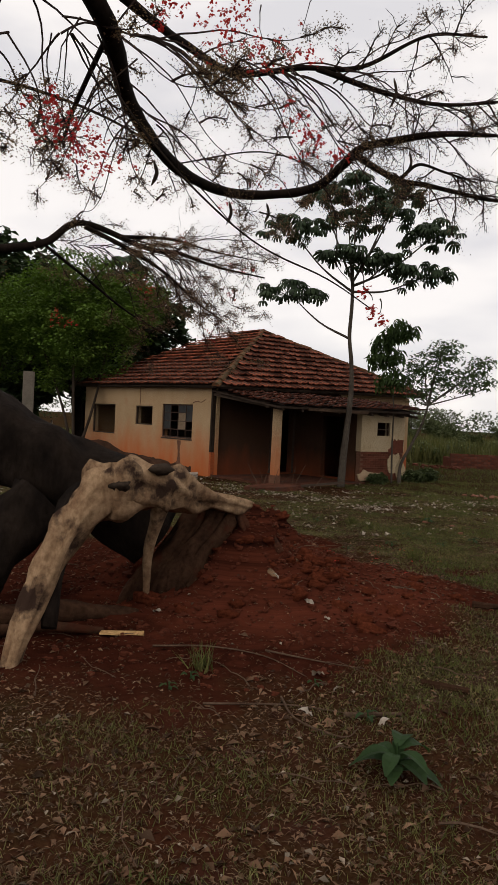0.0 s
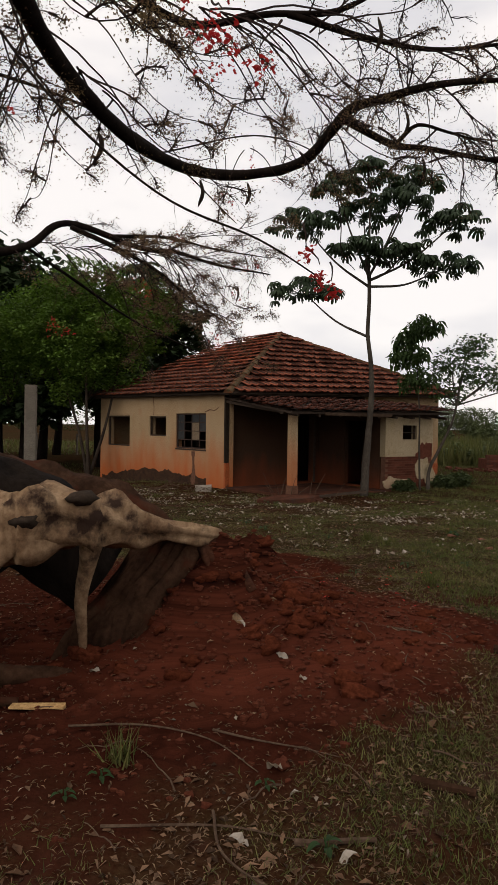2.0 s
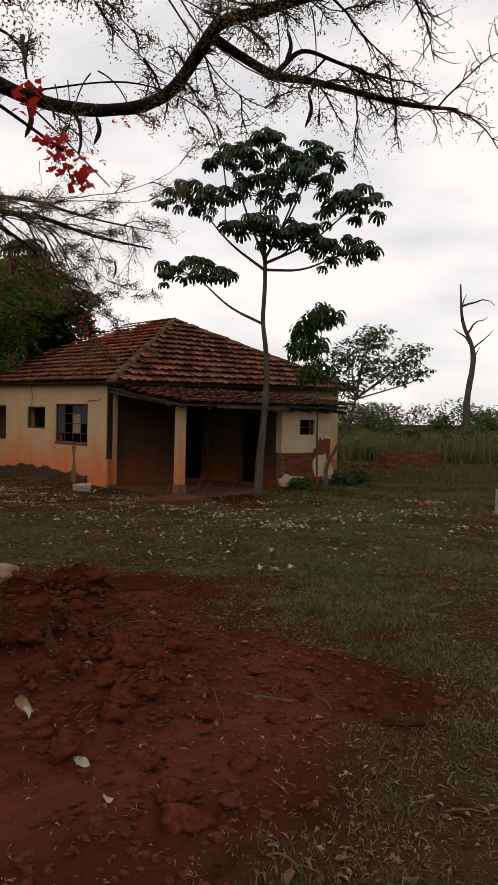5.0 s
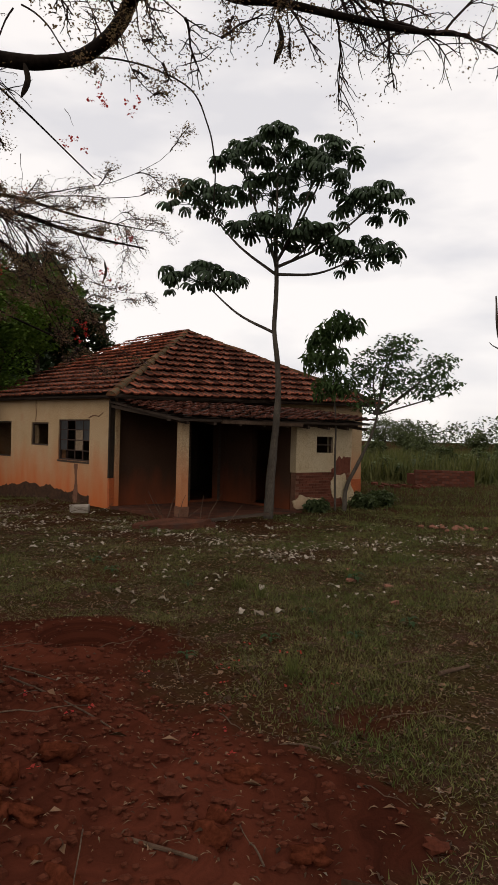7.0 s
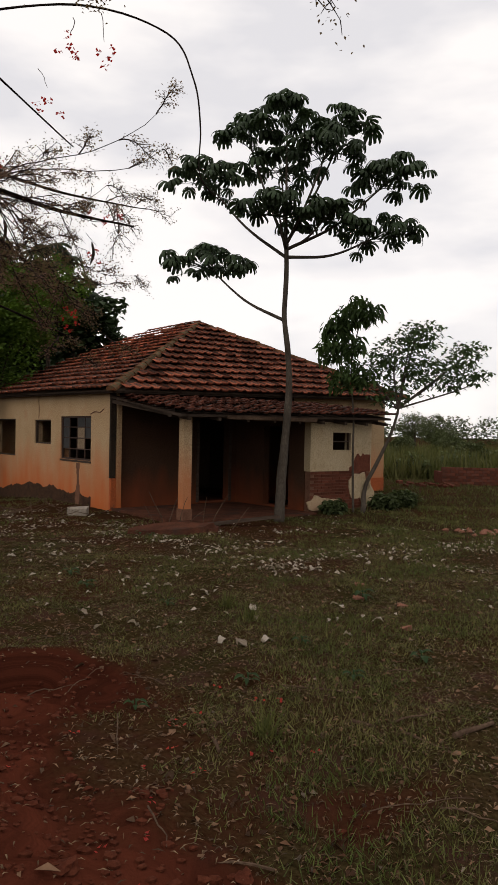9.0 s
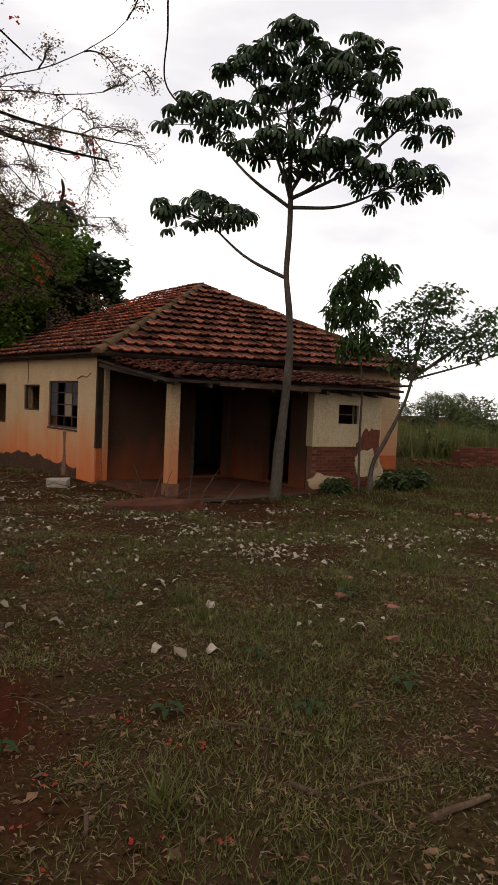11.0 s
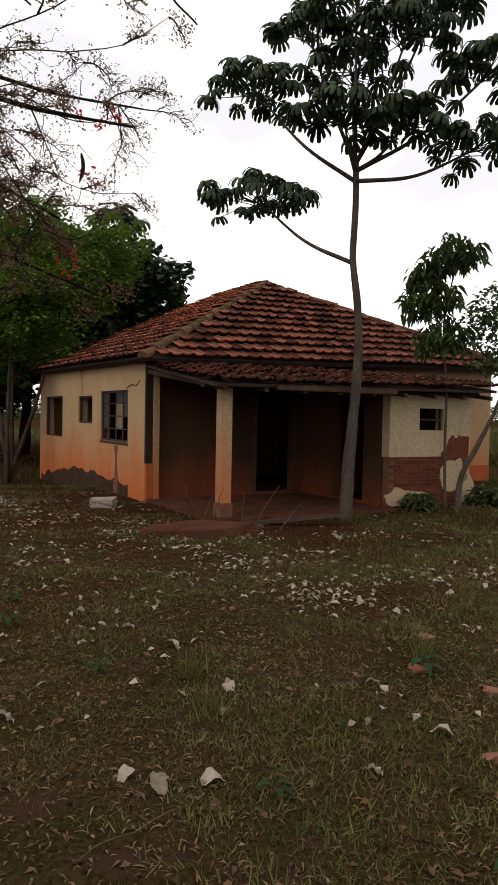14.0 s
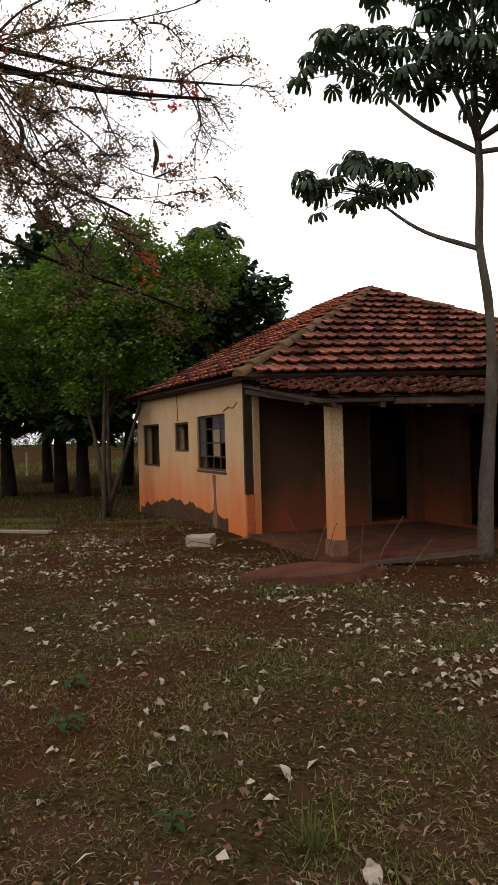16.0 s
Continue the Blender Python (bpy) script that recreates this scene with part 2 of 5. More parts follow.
# ---- building tools ----
class Shape:
    """Collects vertices and faces of one mesh."""

    def __init__(self):
        self.v, self.f = [], []

    def add(self, verts, faces):
        k = len(self.v)
        self.v.extend(tuple(p) for p in verts)
        self.f.extend(tuple(k + i for i in q) for q in faces)
        return self

    def box(self, x0, y0, z0, x1, y1, z1, jit=0.0):
        c = [(x, y, z) for z in (z0, z1) for x, y in ((x0, y0), (x1, y0), (x1, y1), (x0, y1))]
        if jit:
            c = [tuple(a + random.uniform(-jit, jit) for a in p) for p in c]
        return self.add(c, [(3, 2, 1, 0), (4, 5, 6, 7), (0, 1, 5, 4), (1, 2, 6, 5), (2, 3, 7, 6), (3, 0, 4, 7)])

    def tube(self, pts, radii, seg=6, rough=0.0, flat=1.0):
        pts = [Vector(p) for p in pts]
        rings, side = [], None
        for i, p in enumerate(pts):
            d = (pts[min(i + 1, len(pts) - 1)] - pts[max(i - 1, 0)]).normalized()
            if side is None:
                side = d.orthogonal().normalized()
            side = (side - d * side.dot(d)).normalized()
            up = d.cross(side)
            ring = []
            for k in range(seg):
                a = 2 * math.pi * k / seg
                r = radii[i] * (1 + (rough * noise.noise(p * 3 + side * math.cos(a) * 1.7 + up * math.sin(a) * 1.7) if rough else 0))
                ring.append(p + side * (r * math.cos(a)) + up * (r * flat * math.sin(a)))
            rings.append(ring)
        faces = []
        for i in range(len(pts) - 1):
            for k in range(seg):
                j = (k + 1) % seg
                faces.append((i * seg + k, i * seg + j, (i + 1) * seg + j, (i + 1) * seg + k))
        faces.append(tuple(range(seg - 1, -1, -1)))
        faces.append(tuple((len(pts) - 1) * seg + k for k in range(seg)))
        return self.add([q for r in rings for q in r], faces)

    def blob(self, c, rx, ry, rz, rough=0.25, rings=5, seg=8):
        v = [(c[0], c[1], c[2] - rz)]
        for i in range(1, rings):
            th = math.pi * i / rings
            for k in range(seg):
                a = 2 * math.pi * k / seg
                d = Vector((math.sin(th) * math.cos(a), math.sin(th) * math.sin(a), -math.cos(th)))
                s = 1 + rough * noise.noise(d * 1.6 + Vector(c) * 5)
                v.append((c[0] + rx * d.x * s, c[1] + ry * d.y * s, c[2] + rz * d.z * s))
        v.append((c[0], c[1], c[2] + rz))
        f = [(0, 1 + (k + 1) % seg, 1 + k) for k in range(seg)]
        for i in range(rings - 2):
            for k in range(seg):
                a, b = 1 + i * seg + k, 1 + i * seg + (k + 1) % seg
                f.append((a, b, b + seg, a + seg))
        top, base = len(v) - 1, 1 + (rings - 2) * seg
        f += [(base + k, base + (k + 1) % seg, top) for k in range(seg)]
        return self.add(v, f)

    def mesh(self, name, mat, smooth=False):
        me = bpy.data.meshes.new(name)
        me.from_pydata(self.v, [], self.f)
        me.materials.append(mat)
        if smooth:
            me.shade_smooth()
        me.update()
        return me


def thing(name, label, category, m=None, group="", kind=""):
    ob = new(name)
    ob.empty_display_size = 0.2
    ob.matrix_world = m or Matrix()
    return tagged(ob, label, category, group, kind)


def part(name, shape, mat, parent, label="", smooth=False, kind=""):
    """One mesh object under a thing; the shape is given in the thing's own space."""
    ob = new(name, shape if isinstance(shape, bpy.types.Mesh) else shape.mesh(name, mat, smooth))
    ob.parent = parent
    return tagged(ob, label, kind=kind)


def solo(name, shape, mat, label, category, m=None, group="", kind="", smooth=False):
    ob = new(name, shape if isinstance(shape, bpy.types.Mesh) else shape.mesh(name, mat, smooth))
    if m:
        ob.matrix_world = m
    return tagged(ob, label, category, group, kind)


def smooth_line(pts, n=6):
    """A Catmull-Rom line through the points."""
    p = [Vector(q) for q in pts]
    p = [p[0] * 2 - p[1]] + p + [p[-1] * 2 - p[-2]]
    out = []
    for i in range(1, len(p) - 2):
        for k in range(n):
            t = k / n
            out.append(0.5 * (2 * p[i] + (p[i + 1] - p[i - 1]) * t + (2 * p[i - 1] - 5 * p[i] + 4 * p[i + 1] - p[i + 2]) * t * t + (3 * p[i] - p[i - 1] - 3 * p[i + 1] + p[i + 2]) * t ** 3))
    return out + [p[-2]]


def taper(n, a, b):
    return [a + (b - a) * i / max(n - 1, 1) for i in range(n)]


HOUSE = pose(-2.93, 20.33, 0, 0, 0, 44.68)


def at_house(u, v, z=0.0):
    return HOUSE @ Vector((u, v, z))


def soft(x, a, b):
    t = min(max((x - a) / (b - a), 0), 1)
    return t * t * (3 - 2 * t)


def soil_of(x, y):
    """How bare and red the earth is at a place, 0 to 1."""
    n = noise.noise((x * 0.9, y * 0.9, 3)) * 0.35 + noise.noise((x * 3, y * 3, 7)) * 0.2
    d = min(math.hypot((x + 1.2) / 2.7, (y - 7.2) / 3.3), math.hypot((x + 0.5) / 1.1, (y - 9.75) / 0.85), math.hypot((x - 0.6) / 1.7, (y - 7.3) / 0.9))
    s = 1 - soft(d + n * 0.6, 0.8, 1.15)
    bare = soft(noise.noise((x * 0.45, y * 0.45, 11)) + n * 0.7, 0.12, 0.5) * 0.35
    porch = 0.5 * (1 - soft(math.hypot((x + 1.6) / 3.2, (y - 18.6) / 1.6) + n, 0.6, 1.2))
    left = 0.4 * (1 - soft(math.hypot((x + 5.0) / 3.4, (y - 19.3) / 3.2) + n * 0.8, 0.7, 1.2))
    near = 0.5 * (1 - soft(y + n * 2.5, 3.2, 5.0))
    ruts = 0.7 * soft(noise.noise((x * 1.3, y * 1.3, 17)), 0.25, 0.5) * (1 - soft(y, 9, 12))
    return max(s, bare, porch, near, left, ruts)


def ground_z(x, y):
    z = 0.03 * noise.noise((x * 0.35, y * 0.35, 0)) + 0.018 * noise.noise((x * 2.2, y * 2.2, 5)) + 0.014 * noise.noise((x * 6.5, y * 6.5, 6))
    e = math.exp(-((x + 0.75) / 1.0) ** 2 - ((y - 7.3) / 1.35) ** 2)
    z += 0.46 * e + 0.17 * math.exp(-((x - 0.45) / 1.1) ** 2 - ((y - 7.0) / 1.2) ** 2)
    if e > 0.005:
        z += e ** 0.5 * (0.2 * noise.noise((x * 2.3, y * 2.3, 1)) + 0.17 * abs(noise.noise((x * 4.5, y * 4.5, 2))) + 0.06 * noise.noise((x * 11, y * 11, 3)))
    z += 0.36 * math.exp(-((x + 0.40) / 0.26) ** 2 - ((y - 6.6) / 0.26) ** 2)
    z += 0.32 * math.exp(-((x + 0.55) / 0.32) ** 2 - ((y - 6.25) / 0.26) ** 2) + 0.1 * math.exp(-((x + 0.1) / 0.22) ** 2 - ((y - 6.0) / 0.2) ** 2) + 0.2 * math.exp(-((x + 0.25) / 0.2) ** 2 - ((y - 7.6) / 0.2) ** 2)
    z -= 0.66 * math.exp(-((x + 0.34) / 0.22) ** 2 - ((y - 9.95) / 0.27) ** 2)
    z += 0.11 * math.exp(-((x + 0.32) / 0.6) ** 2 - ((y - 9.9) / 0.8) ** 2)
    far = soft(y, 19, 27)
    z -= 0.30 * far * soft(-x, 4.0, 8.0)
    z += 0.12 * far * soft(x, -1, 3)
    return z


# ---- ground: one sheet to the horizon ----
M_GROUND = material("earth_and_turf", (0.064, 0.037, 0.019), (0.04, 0.034, 0.013), 1.1, 1.0, 1.0, 34, stain=(0.042, 0.021, 0.014), stain_scale=2.6, stain_at=0.52, gloss=0.0, deep=(0.2, 0.18, 0.17))
gn, gl = M_GROUND.node_tree.nodes, M_GROUND.node_tree.links
g_attr = gn.new("ShaderNodeAttribute")
g_attr.attribute_name = "soil"
g_bsdf = gn["Principled BSDF"]
g_src = g_bsdf.inputs["Base Color"].links[0].from_socket
g_red = gn.new("ShaderNodeTexNoise")
g_red.inputs["Scale"].default_value = 5
g_red.inputs["Roughness"].default_value = 0.75
g_red.inputs["Detail"].default_value = 9
g_ramp = gn.new("ShaderNodeValToRGB")
g_ramp.color_ramp.elements[0].position, g_ramp.color_ramp.elements[0].color = 0.38, (0.014, 0.0045, 0.003, 1)
g_ramp.color_ramp.elements[1].position, g_ramp.color_ramp.elements[1].color = 0.70, (0.12, 0.031, 0.017, 1)
g_mix = gn.new("ShaderNodeMix")
g_mix.data_type = "RGBA"
gl.new(g_red.outputs[0], g_ramp.inputs[0])
gl.new(g_attr.outputs["Fac"], g_mix.inputs[0])
gl.new(g_src, g_mix.inputs[6])
gl.new(g_ramp.outputs[0], g_mix.inputs[7])
gl.new(g_mix.outputs[2], g_bsdf.inputs["Base Color"])


def stepped(lo, hi, fine_lo, fine_hi, fine):
    mid = list(np.arange(fine_lo, fine_hi, fine))
    out, s, x = [], fine, fine_hi
    while x < hi:
        out.append(x)
        s *= 1.35
        x += s
    back, s, x = [], fine, fine_lo - fine
    while x > lo:
        back.append(x)
        s *= 1.35
        x -= s
    return [lo] + back[::-1] + mid + out + [hi]


gx, gy = stepped(-900, 900, -7.0, 6.0, 0.06), stepped(-300, 1500, 1.5, 20.5, 0.06)
g_shape_v = [(x, y, ground_z(x, y)) for y in gy for x in gx]
nx = len(gx)
g_faces = [(j * nx + i, j * nx + i + 1, (j + 1) * nx + i + 1, (j + 1) * nx + i) for j in range(len(gy) - 1) for i in range(nx - 1)]
g_mesh = bpy.data.meshes.new("ground")
g_mesh.from_pydata(g_shape_v, [], g_faces)
g_mesh.materials.append(M_GROUND)
g_mesh.shade_smooth()
g_mesh.attributes.new("soil", "FLOAT", "POINT").data.foreach_set("value", [soil_of(x, y) for y in gy for x in gx])
solo("ground", g_mesh, None, "trodden red earth with thin dry turf", "ground", kind="structure")

# ---- the house: walls with openings ----
W, L, EAVE = 9.15, 8.1, 2.72
house = thing("house", "abandoned cream house with red clay tile hip roof", "house", HOUSE)


def wall_run(name, mat, axis, at, thick, a, b, z0, z1, holes, parent, label=""):
    """A wall along x or y with rectangular holes (from, to, sill, head) cut through it."""
    s = Shape()
    cuts = sorted({a, b, *[h[0] for h in holes], *[h[1] for h in holes]})
    for p, q in zip(cuts, cuts[1:]):
        bands = [(z0, z1)]
        for h in holes:
            if h[0] <= p and q <= h[1]:
                bands = [(z0, h[2]), (h[3], z1)]
        for lo, hi in bands:
            if hi - lo > 0.01:
                if axis == "x":
                    s.box(p, at, lo, q, at + thick, hi)
                else:
                    s.box(at, p, lo, at + thick, q, hi)
    me = s.mesh(name, mat)
    bm = bmesh.new()
    bm.from_mesh(me)
    bmesh.ops.remove_doubles(bm, verts=bm.verts, dist=0.0005)
    bm.to_mesh(me)
    bm.free()
    return part(name, me, mat, parent, label)


# left side wall: the three windows; the front wall with the door; the rest closes the house
wall_left = wall_run("wall", M_WALL, "y", 0.0, 0.22, 0.0, L, -0.5, EAVE, [(0.95, 2.64, 1.05, 2.10), (3.25, 4.33, 1.39, 2.02), (5.75, 7.45, 1.0, 2.05)], house, "cream limewashed wall splashed with red earth")
# the part under the porch roof carries its shade in the wall colour
wall_front = wall_run("wall", M_PORCH, "x", 0.003, 0.22, 0.223, 5.45, -0.4, EAVE, [(2.38, 3.28, 0.1, 2.18)], house, "brown stained plaster wall with porch shade in its colour")
wall_front_r = wall_run("wall", M_WALL, "x", 0.003, 0.22, 5.45, W, -0.4, EAVE + 0.1, [], house, "cream wall with orange foot")
wall_run("wall", M_WALL, "y", W - 0.22, 0.219, 0.225, L, -0.4, EAVE, [], house)
wall_run("wall", M_WALL, "x", L - 0.22, 0.217, 0.223, W - 0.223, -0.5, EAVE, [], house)
wall_run("wall", M_INSIDE, "x", 2.95, 0.15, 0.223, W - 0.223, 0, EAVE - 0.02, [(4.0, 4.8, 0.1, 2.1)], house, "bare inside partition wall with room shade in its colour")
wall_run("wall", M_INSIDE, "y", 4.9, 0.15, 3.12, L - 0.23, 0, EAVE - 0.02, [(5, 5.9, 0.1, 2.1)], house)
part("house_floor", Shape().box(0.225, 0.23, -0.3, W - 0.225, L - 0.225, 0.08), M_SLAB, house, "worn red cement floor")
part("house_ceiling", Shape().box(0.1, 0.1, EAVE + 0.004, W - 0.1, L - 0.1, EAVE + 0.03), M_WOOD, house)
part("splashed_foot", Shape().box(7.5, -0.012, -0.3, W - 0.004, 0.0, 0.52), M_RED, house, "bright orange foot of the wall")

# near-black upright strip in the corner, the plastered corner post beside it
part("corner_timber", Shape().box(-0.02, -0.07, 0.72, 0.10, -0.002, EAVE), M_NEAR_BLACK, house, "black vertical strip at the corner")
part("corner_pier", Shape().box(-0.012, -0.08, -0.4, 0.12, -0.002, 0.715), M_RED, house, "orange stained foot of the corner")
part("corner_post", Shape().box(0.125, -0.1, -0.4, 0.24, -0.002, 2.45, 0.008), M_WALL, house, "cream plastered corner post")
part("door_frame", Shape().box(2.31, -0.03, 0.08, 2.377, 0.05, 2.26).box(3.283, -0.03, 0.08, 3.35, 0.05, 2.26).box(2.38, -0.028, 2.183, 3.28, 0.05, 2.26), M_WOOD, house, "dark wooden door frame")


def window_left(v0, v1, z0, z1, cols, rows, filled):
    w = thing("window", "", "", None)
    w.parent = house
    fr = Shape()
    t = 0.04
    fr.box(0.03, v0, z0, 0.09, v0 + t, z1).box(0.03, v1 - t, z0, 0.09, v1, z1).box(0.032, v0 + t, z0, 0.088, v1 - t, z0 + t).box(0.032, v0 + t, z1 - t, 0.088, v1 - t, z1)
    part("window_frame", fr, M_IRON if cols > 1 else M_WOOD, w, "dark weathered window frame")
    for i in range(1, cols):
        y = v0 + (v1 - v0) * i / cols
        part("glazing_bar", Shape().box(0.045, y - 0.011, z0 + t, 0.075, y + 0.011, z1 - t), M_IRON, w)
    for j in range(1, rows):
        z = z0 + (z1 - z0) * j / rows
        part("glazing_bar", Shape().box(0.048, v0 + t, z - 0.011, 0.072, v1 - t, z + 0.011), M_IRON, w)
    for i, j, mat in filled:
        y, z, dy, dz = v0 + (v1 - v0) * i / cols, z0 + (z1 - z0) * j / rows, (v1 - v0) / cols, (z1 - z0) / rows
        part("pane", Shape().box(0.056, y + 0.012, z + 0.012, 0.062, y + dy - 0.012, z + dz - 0.012), mat, w)
    return w


window_left(0.95, 2.64, 1.05, 2.10, 4, 4, [(0, 3, M_GLASS), (1, 3, M_GLASS), (3, 3, M_GLASS), (3, 2, M_GLASS), (3, 1, M_GLASS), (0, 2, M_GLASS), (1, 2, M_CARD), (1, 1, M_CARD)])
window_left(3.25, 4.33, 1.39, 2.02, 1, 1, [])
window_left(5.75, 7.45, 1.0, 2.05, 1, 1, [])
part("window_sill", Shape().box(-0.012, 0.93, 1.0, 0.2, 2.66, 1.046), M_WOOD, house, "dark stained window sill")

# run-down streaks and cracks with their own shape
streak = Shape()
for k in range(9):
    z = 0.98 - k * 0.13
    w_ = 0.10 - 0.035 * math.sin(k * 0.9)
    streak.box(-0.006 - 0.0006 * k, 1.62 - w_, z - 0.135, -0.002, 1.62 + w_ * (0.7 + 0.3 * math.cos(k)), z)
part("stain", streak, M_MORTAR, house, "brown eroded streak below the window")
part("crack", Shape().tube([(-0.004, 4.05, 2.05), (-0.004, 4.03, 2.3), (-0.004, 4.07, 2.5), (-0.004, 4.05, 2.72)], [0.012] * 4, 4), M_MORTAR, house)
part("crack", Shape().tube([(-0.004, 1.0, 2.14), (-0.004, 0.75, 2.2), (-0.004, 0.5, 2.17), (-0.004, 0.3, 2.26)], [0.012, 0.016, 0.012, 0.008], 4), M_MORTAR, house)
# dark brown band of uneven height along the wall's foot
M_DARK_FOOT = material("dark_brown_wall_foot", (0.085, 0.045, 0.027), (0.04, 0.025, 0.018), 5, 0.95, 0.5, 40)
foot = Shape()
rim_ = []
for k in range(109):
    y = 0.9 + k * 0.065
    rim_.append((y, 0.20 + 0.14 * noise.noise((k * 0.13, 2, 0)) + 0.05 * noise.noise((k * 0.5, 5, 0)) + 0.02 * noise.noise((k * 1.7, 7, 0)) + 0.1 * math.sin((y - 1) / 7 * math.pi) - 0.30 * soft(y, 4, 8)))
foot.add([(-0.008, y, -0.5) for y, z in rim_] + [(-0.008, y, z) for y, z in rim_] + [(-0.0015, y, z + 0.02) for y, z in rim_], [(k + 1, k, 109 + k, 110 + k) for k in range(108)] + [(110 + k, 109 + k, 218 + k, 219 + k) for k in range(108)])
part("damp_foot", foot, M_DARK_FOOT, house, "uneven dark brown foot of the wall")

# ---- the porch ----
VP = -2.72
porch = part("porch", Shape().box(0.0, VP - 0.2, -0.3, 3.5, -0.004, 0.055, 0.03), M_SLAB, house, "worn red cement porch floor")
part("pillar", Shape().box(0.16, VP, 0.05, 0.34, VP + 0.18, 2.055, 0.008), M_WALL, house, "cream plastered porch pillar")
part("pillar_foot", Shape().box(0.14, VP - 0.02, -0.1, 0.36, VP + 0.2, 0.28, 0.012), M_MORTAR, house, "crumbling brown pillar foot")
block = wall_run("wall", M_BLOCK, "x", VP, 0.2, 3.5, 5.5, 0.95, 2.12, [(4.2, 4.79, 1.43, 1.83)], house, "cream plaster over bare brick")
wall_run("wall", M_MORTAR, "x", VP + 0.02, 0.16, 3.52, 5.48, -0.3, 0.95, [], house, "exposed brick foot of the wall")
# side walls reuse the shade-darkened colour, which keeps the small window black
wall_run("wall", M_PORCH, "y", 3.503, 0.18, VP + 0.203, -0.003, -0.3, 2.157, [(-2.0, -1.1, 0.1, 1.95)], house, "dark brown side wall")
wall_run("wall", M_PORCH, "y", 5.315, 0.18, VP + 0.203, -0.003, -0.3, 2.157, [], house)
for u in (3.503, 5.315):
    a_, b_ = VP + 0.203, -0.004
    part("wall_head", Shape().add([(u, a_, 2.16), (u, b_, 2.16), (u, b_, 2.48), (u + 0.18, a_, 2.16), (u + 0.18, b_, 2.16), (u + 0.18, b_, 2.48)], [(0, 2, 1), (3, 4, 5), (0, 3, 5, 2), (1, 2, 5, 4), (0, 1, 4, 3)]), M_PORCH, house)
part("window_frame", Shape().box(4.202, VP + 0.05, 1.43, 4.235, VP + 0.1, 1.83).box(4.755, VP + 0.05, 1.43, 4.788, VP + 0.1, 1.83).box(4.235, VP + 0.052, 1.61, 4.755, VP + 0.07, 1.64), M_WOOD, house, "small dark window frame")
# patches of plaster that still hold on the brick foot
patch = Shape()
for cx, cz, rx, rz in ((5.05, 0.60, 0.33, 0.30), (5.35, 0.45, 0.22, 0.32), (3.75, 0.22, 0.28, 0.16), (4.15, 0.18, 0.3, 0.14)):
    n_ = 28
    rim = [(cx + rx * math.cos(a) * (1 + 0.5 * noise.noise((cx + 1.7 * math.cos(a), cz, 1.7 * math.sin(a)))), cz + rz * math.sin(a) * (1 + 0.5 * noise.noise((1.9 * math.cos(a), cx, 1.9 * math.sin(a))))) for a in (2 * math.pi * k / n_ for k in range(n_))]
    vs = [(x, VP - 0.004, z) for x, z in rim] + [(x, VP + 0.03, z) for x, z in rim]
    patch.add(vs, [tuple(range(n_))] + [(k, n_ + k, n_ + (k + 1) % n_, (k + 1) % n_) for k in range(n_)])
part("plaster_patch", patch, M_BLOCK, house, "remaining patches of pale plaster")
brown = Shape()
rim_ = [(4.74 + k * 0.038, 1.02 + 0.30 * soft(k, 1, 7) + 0.09 * noise.noise((k * 0.45, 0, 3)) + 0.04 * noise.noise((k * 1.6, 4, 0))) for k in range(20)]
brown.add([(x, VP - 0.006, 0.93) for x, z in rim_] + [(x, VP - 0.006, z) for x, z in rim_] + [(x, VP + 0.02, z + 0.01) for x, z in rim_], [(k, k + 1, 21 + k, 20 + k) for k in range(19)] + [(20 + k, 21 + k, 41 + k, 40 + k) for k in range(19)])
part("bare_patch", brown, M_BRICK, house, "plaster fallen off to red brick")
# rafters, wall plate and the board along the porch eave
beam = part("porch_beam", Shape().box(-0.15, VP - 0.02, 2.06, 5.7, VP + 0.12, 2.15), M_WOOD, house, "dark timber beam along the porch eave")
part("eave_board", Shape().box(0.9, VP - 0.4, 2.04, 3.3, VP - 0.375, 2.12, 0.012), M_TWIG_DRY, house, "dull weathered board")
for k in range(9):
    u = 0.0 + k * 0.7
    part("rafter", Shape().add([(u, -0.02, 2.38), (u + 0.07, -0.02, 2.38), (u + 0.07, VP - 0.36, 2.0), (u, VP - 0.36, 2.0), (u, -0.02, 2.46), (u + 0.07, -0.02, 2.46), (u + 0.07, VP - 0.36, 2.07), (u, VP - 0.36, 2.07)], [(0, 1, 2, 3), (7, 6, 5, 4), (0, 4, 5, 1), (1, 5, 6, 2), (2, 6, 7, 3), (3, 7, 4, 0)]), M_WOOD, house)

# ---- roofs: battened planes under rows of single clay tiles ----
RU0, RU1, RV0, RV1 = -0.24, 9.42, -0.52, 8.3
A0, A1, RIDGE, REAVE = Vector((4.3, 2.95, 4.96)), Vector((4.6, 5.3, 4.96)), 4.96, 2.78
FL, FR, BR, BL = Vector((RU0, RV0, REAVE - 0.1)), Vector((RU1, RV0, REAVE + 0.15)), Vector((RU1, RV1, REAVE)), Vector((RU0, RV1, REAVE))
under = Shape()
lo = Vector((0, 0, -0.07))
for tri_ in ((FL, FR, A0), (FR, BR, A1, A0), (BR, BL, A1), (BL, FL, A0, A1)):
    under.add([p - Vector((0, 0, 0.03)) for p in tri_] + [p + lo for p in tri_], [tuple(range(len(tri_))), tuple(range(2 * len(tri_) - 1, len(tri_) - 1, -1))] + [(k, len(tri_) + k, len(tri_) + (k + 1) % len(tri_), (k + 1) % len(tri_)) for k in range(len(tri_))])
roof = part("roof", under, M_WOOD, house, "weathered red clay tile hip roof", kind="")
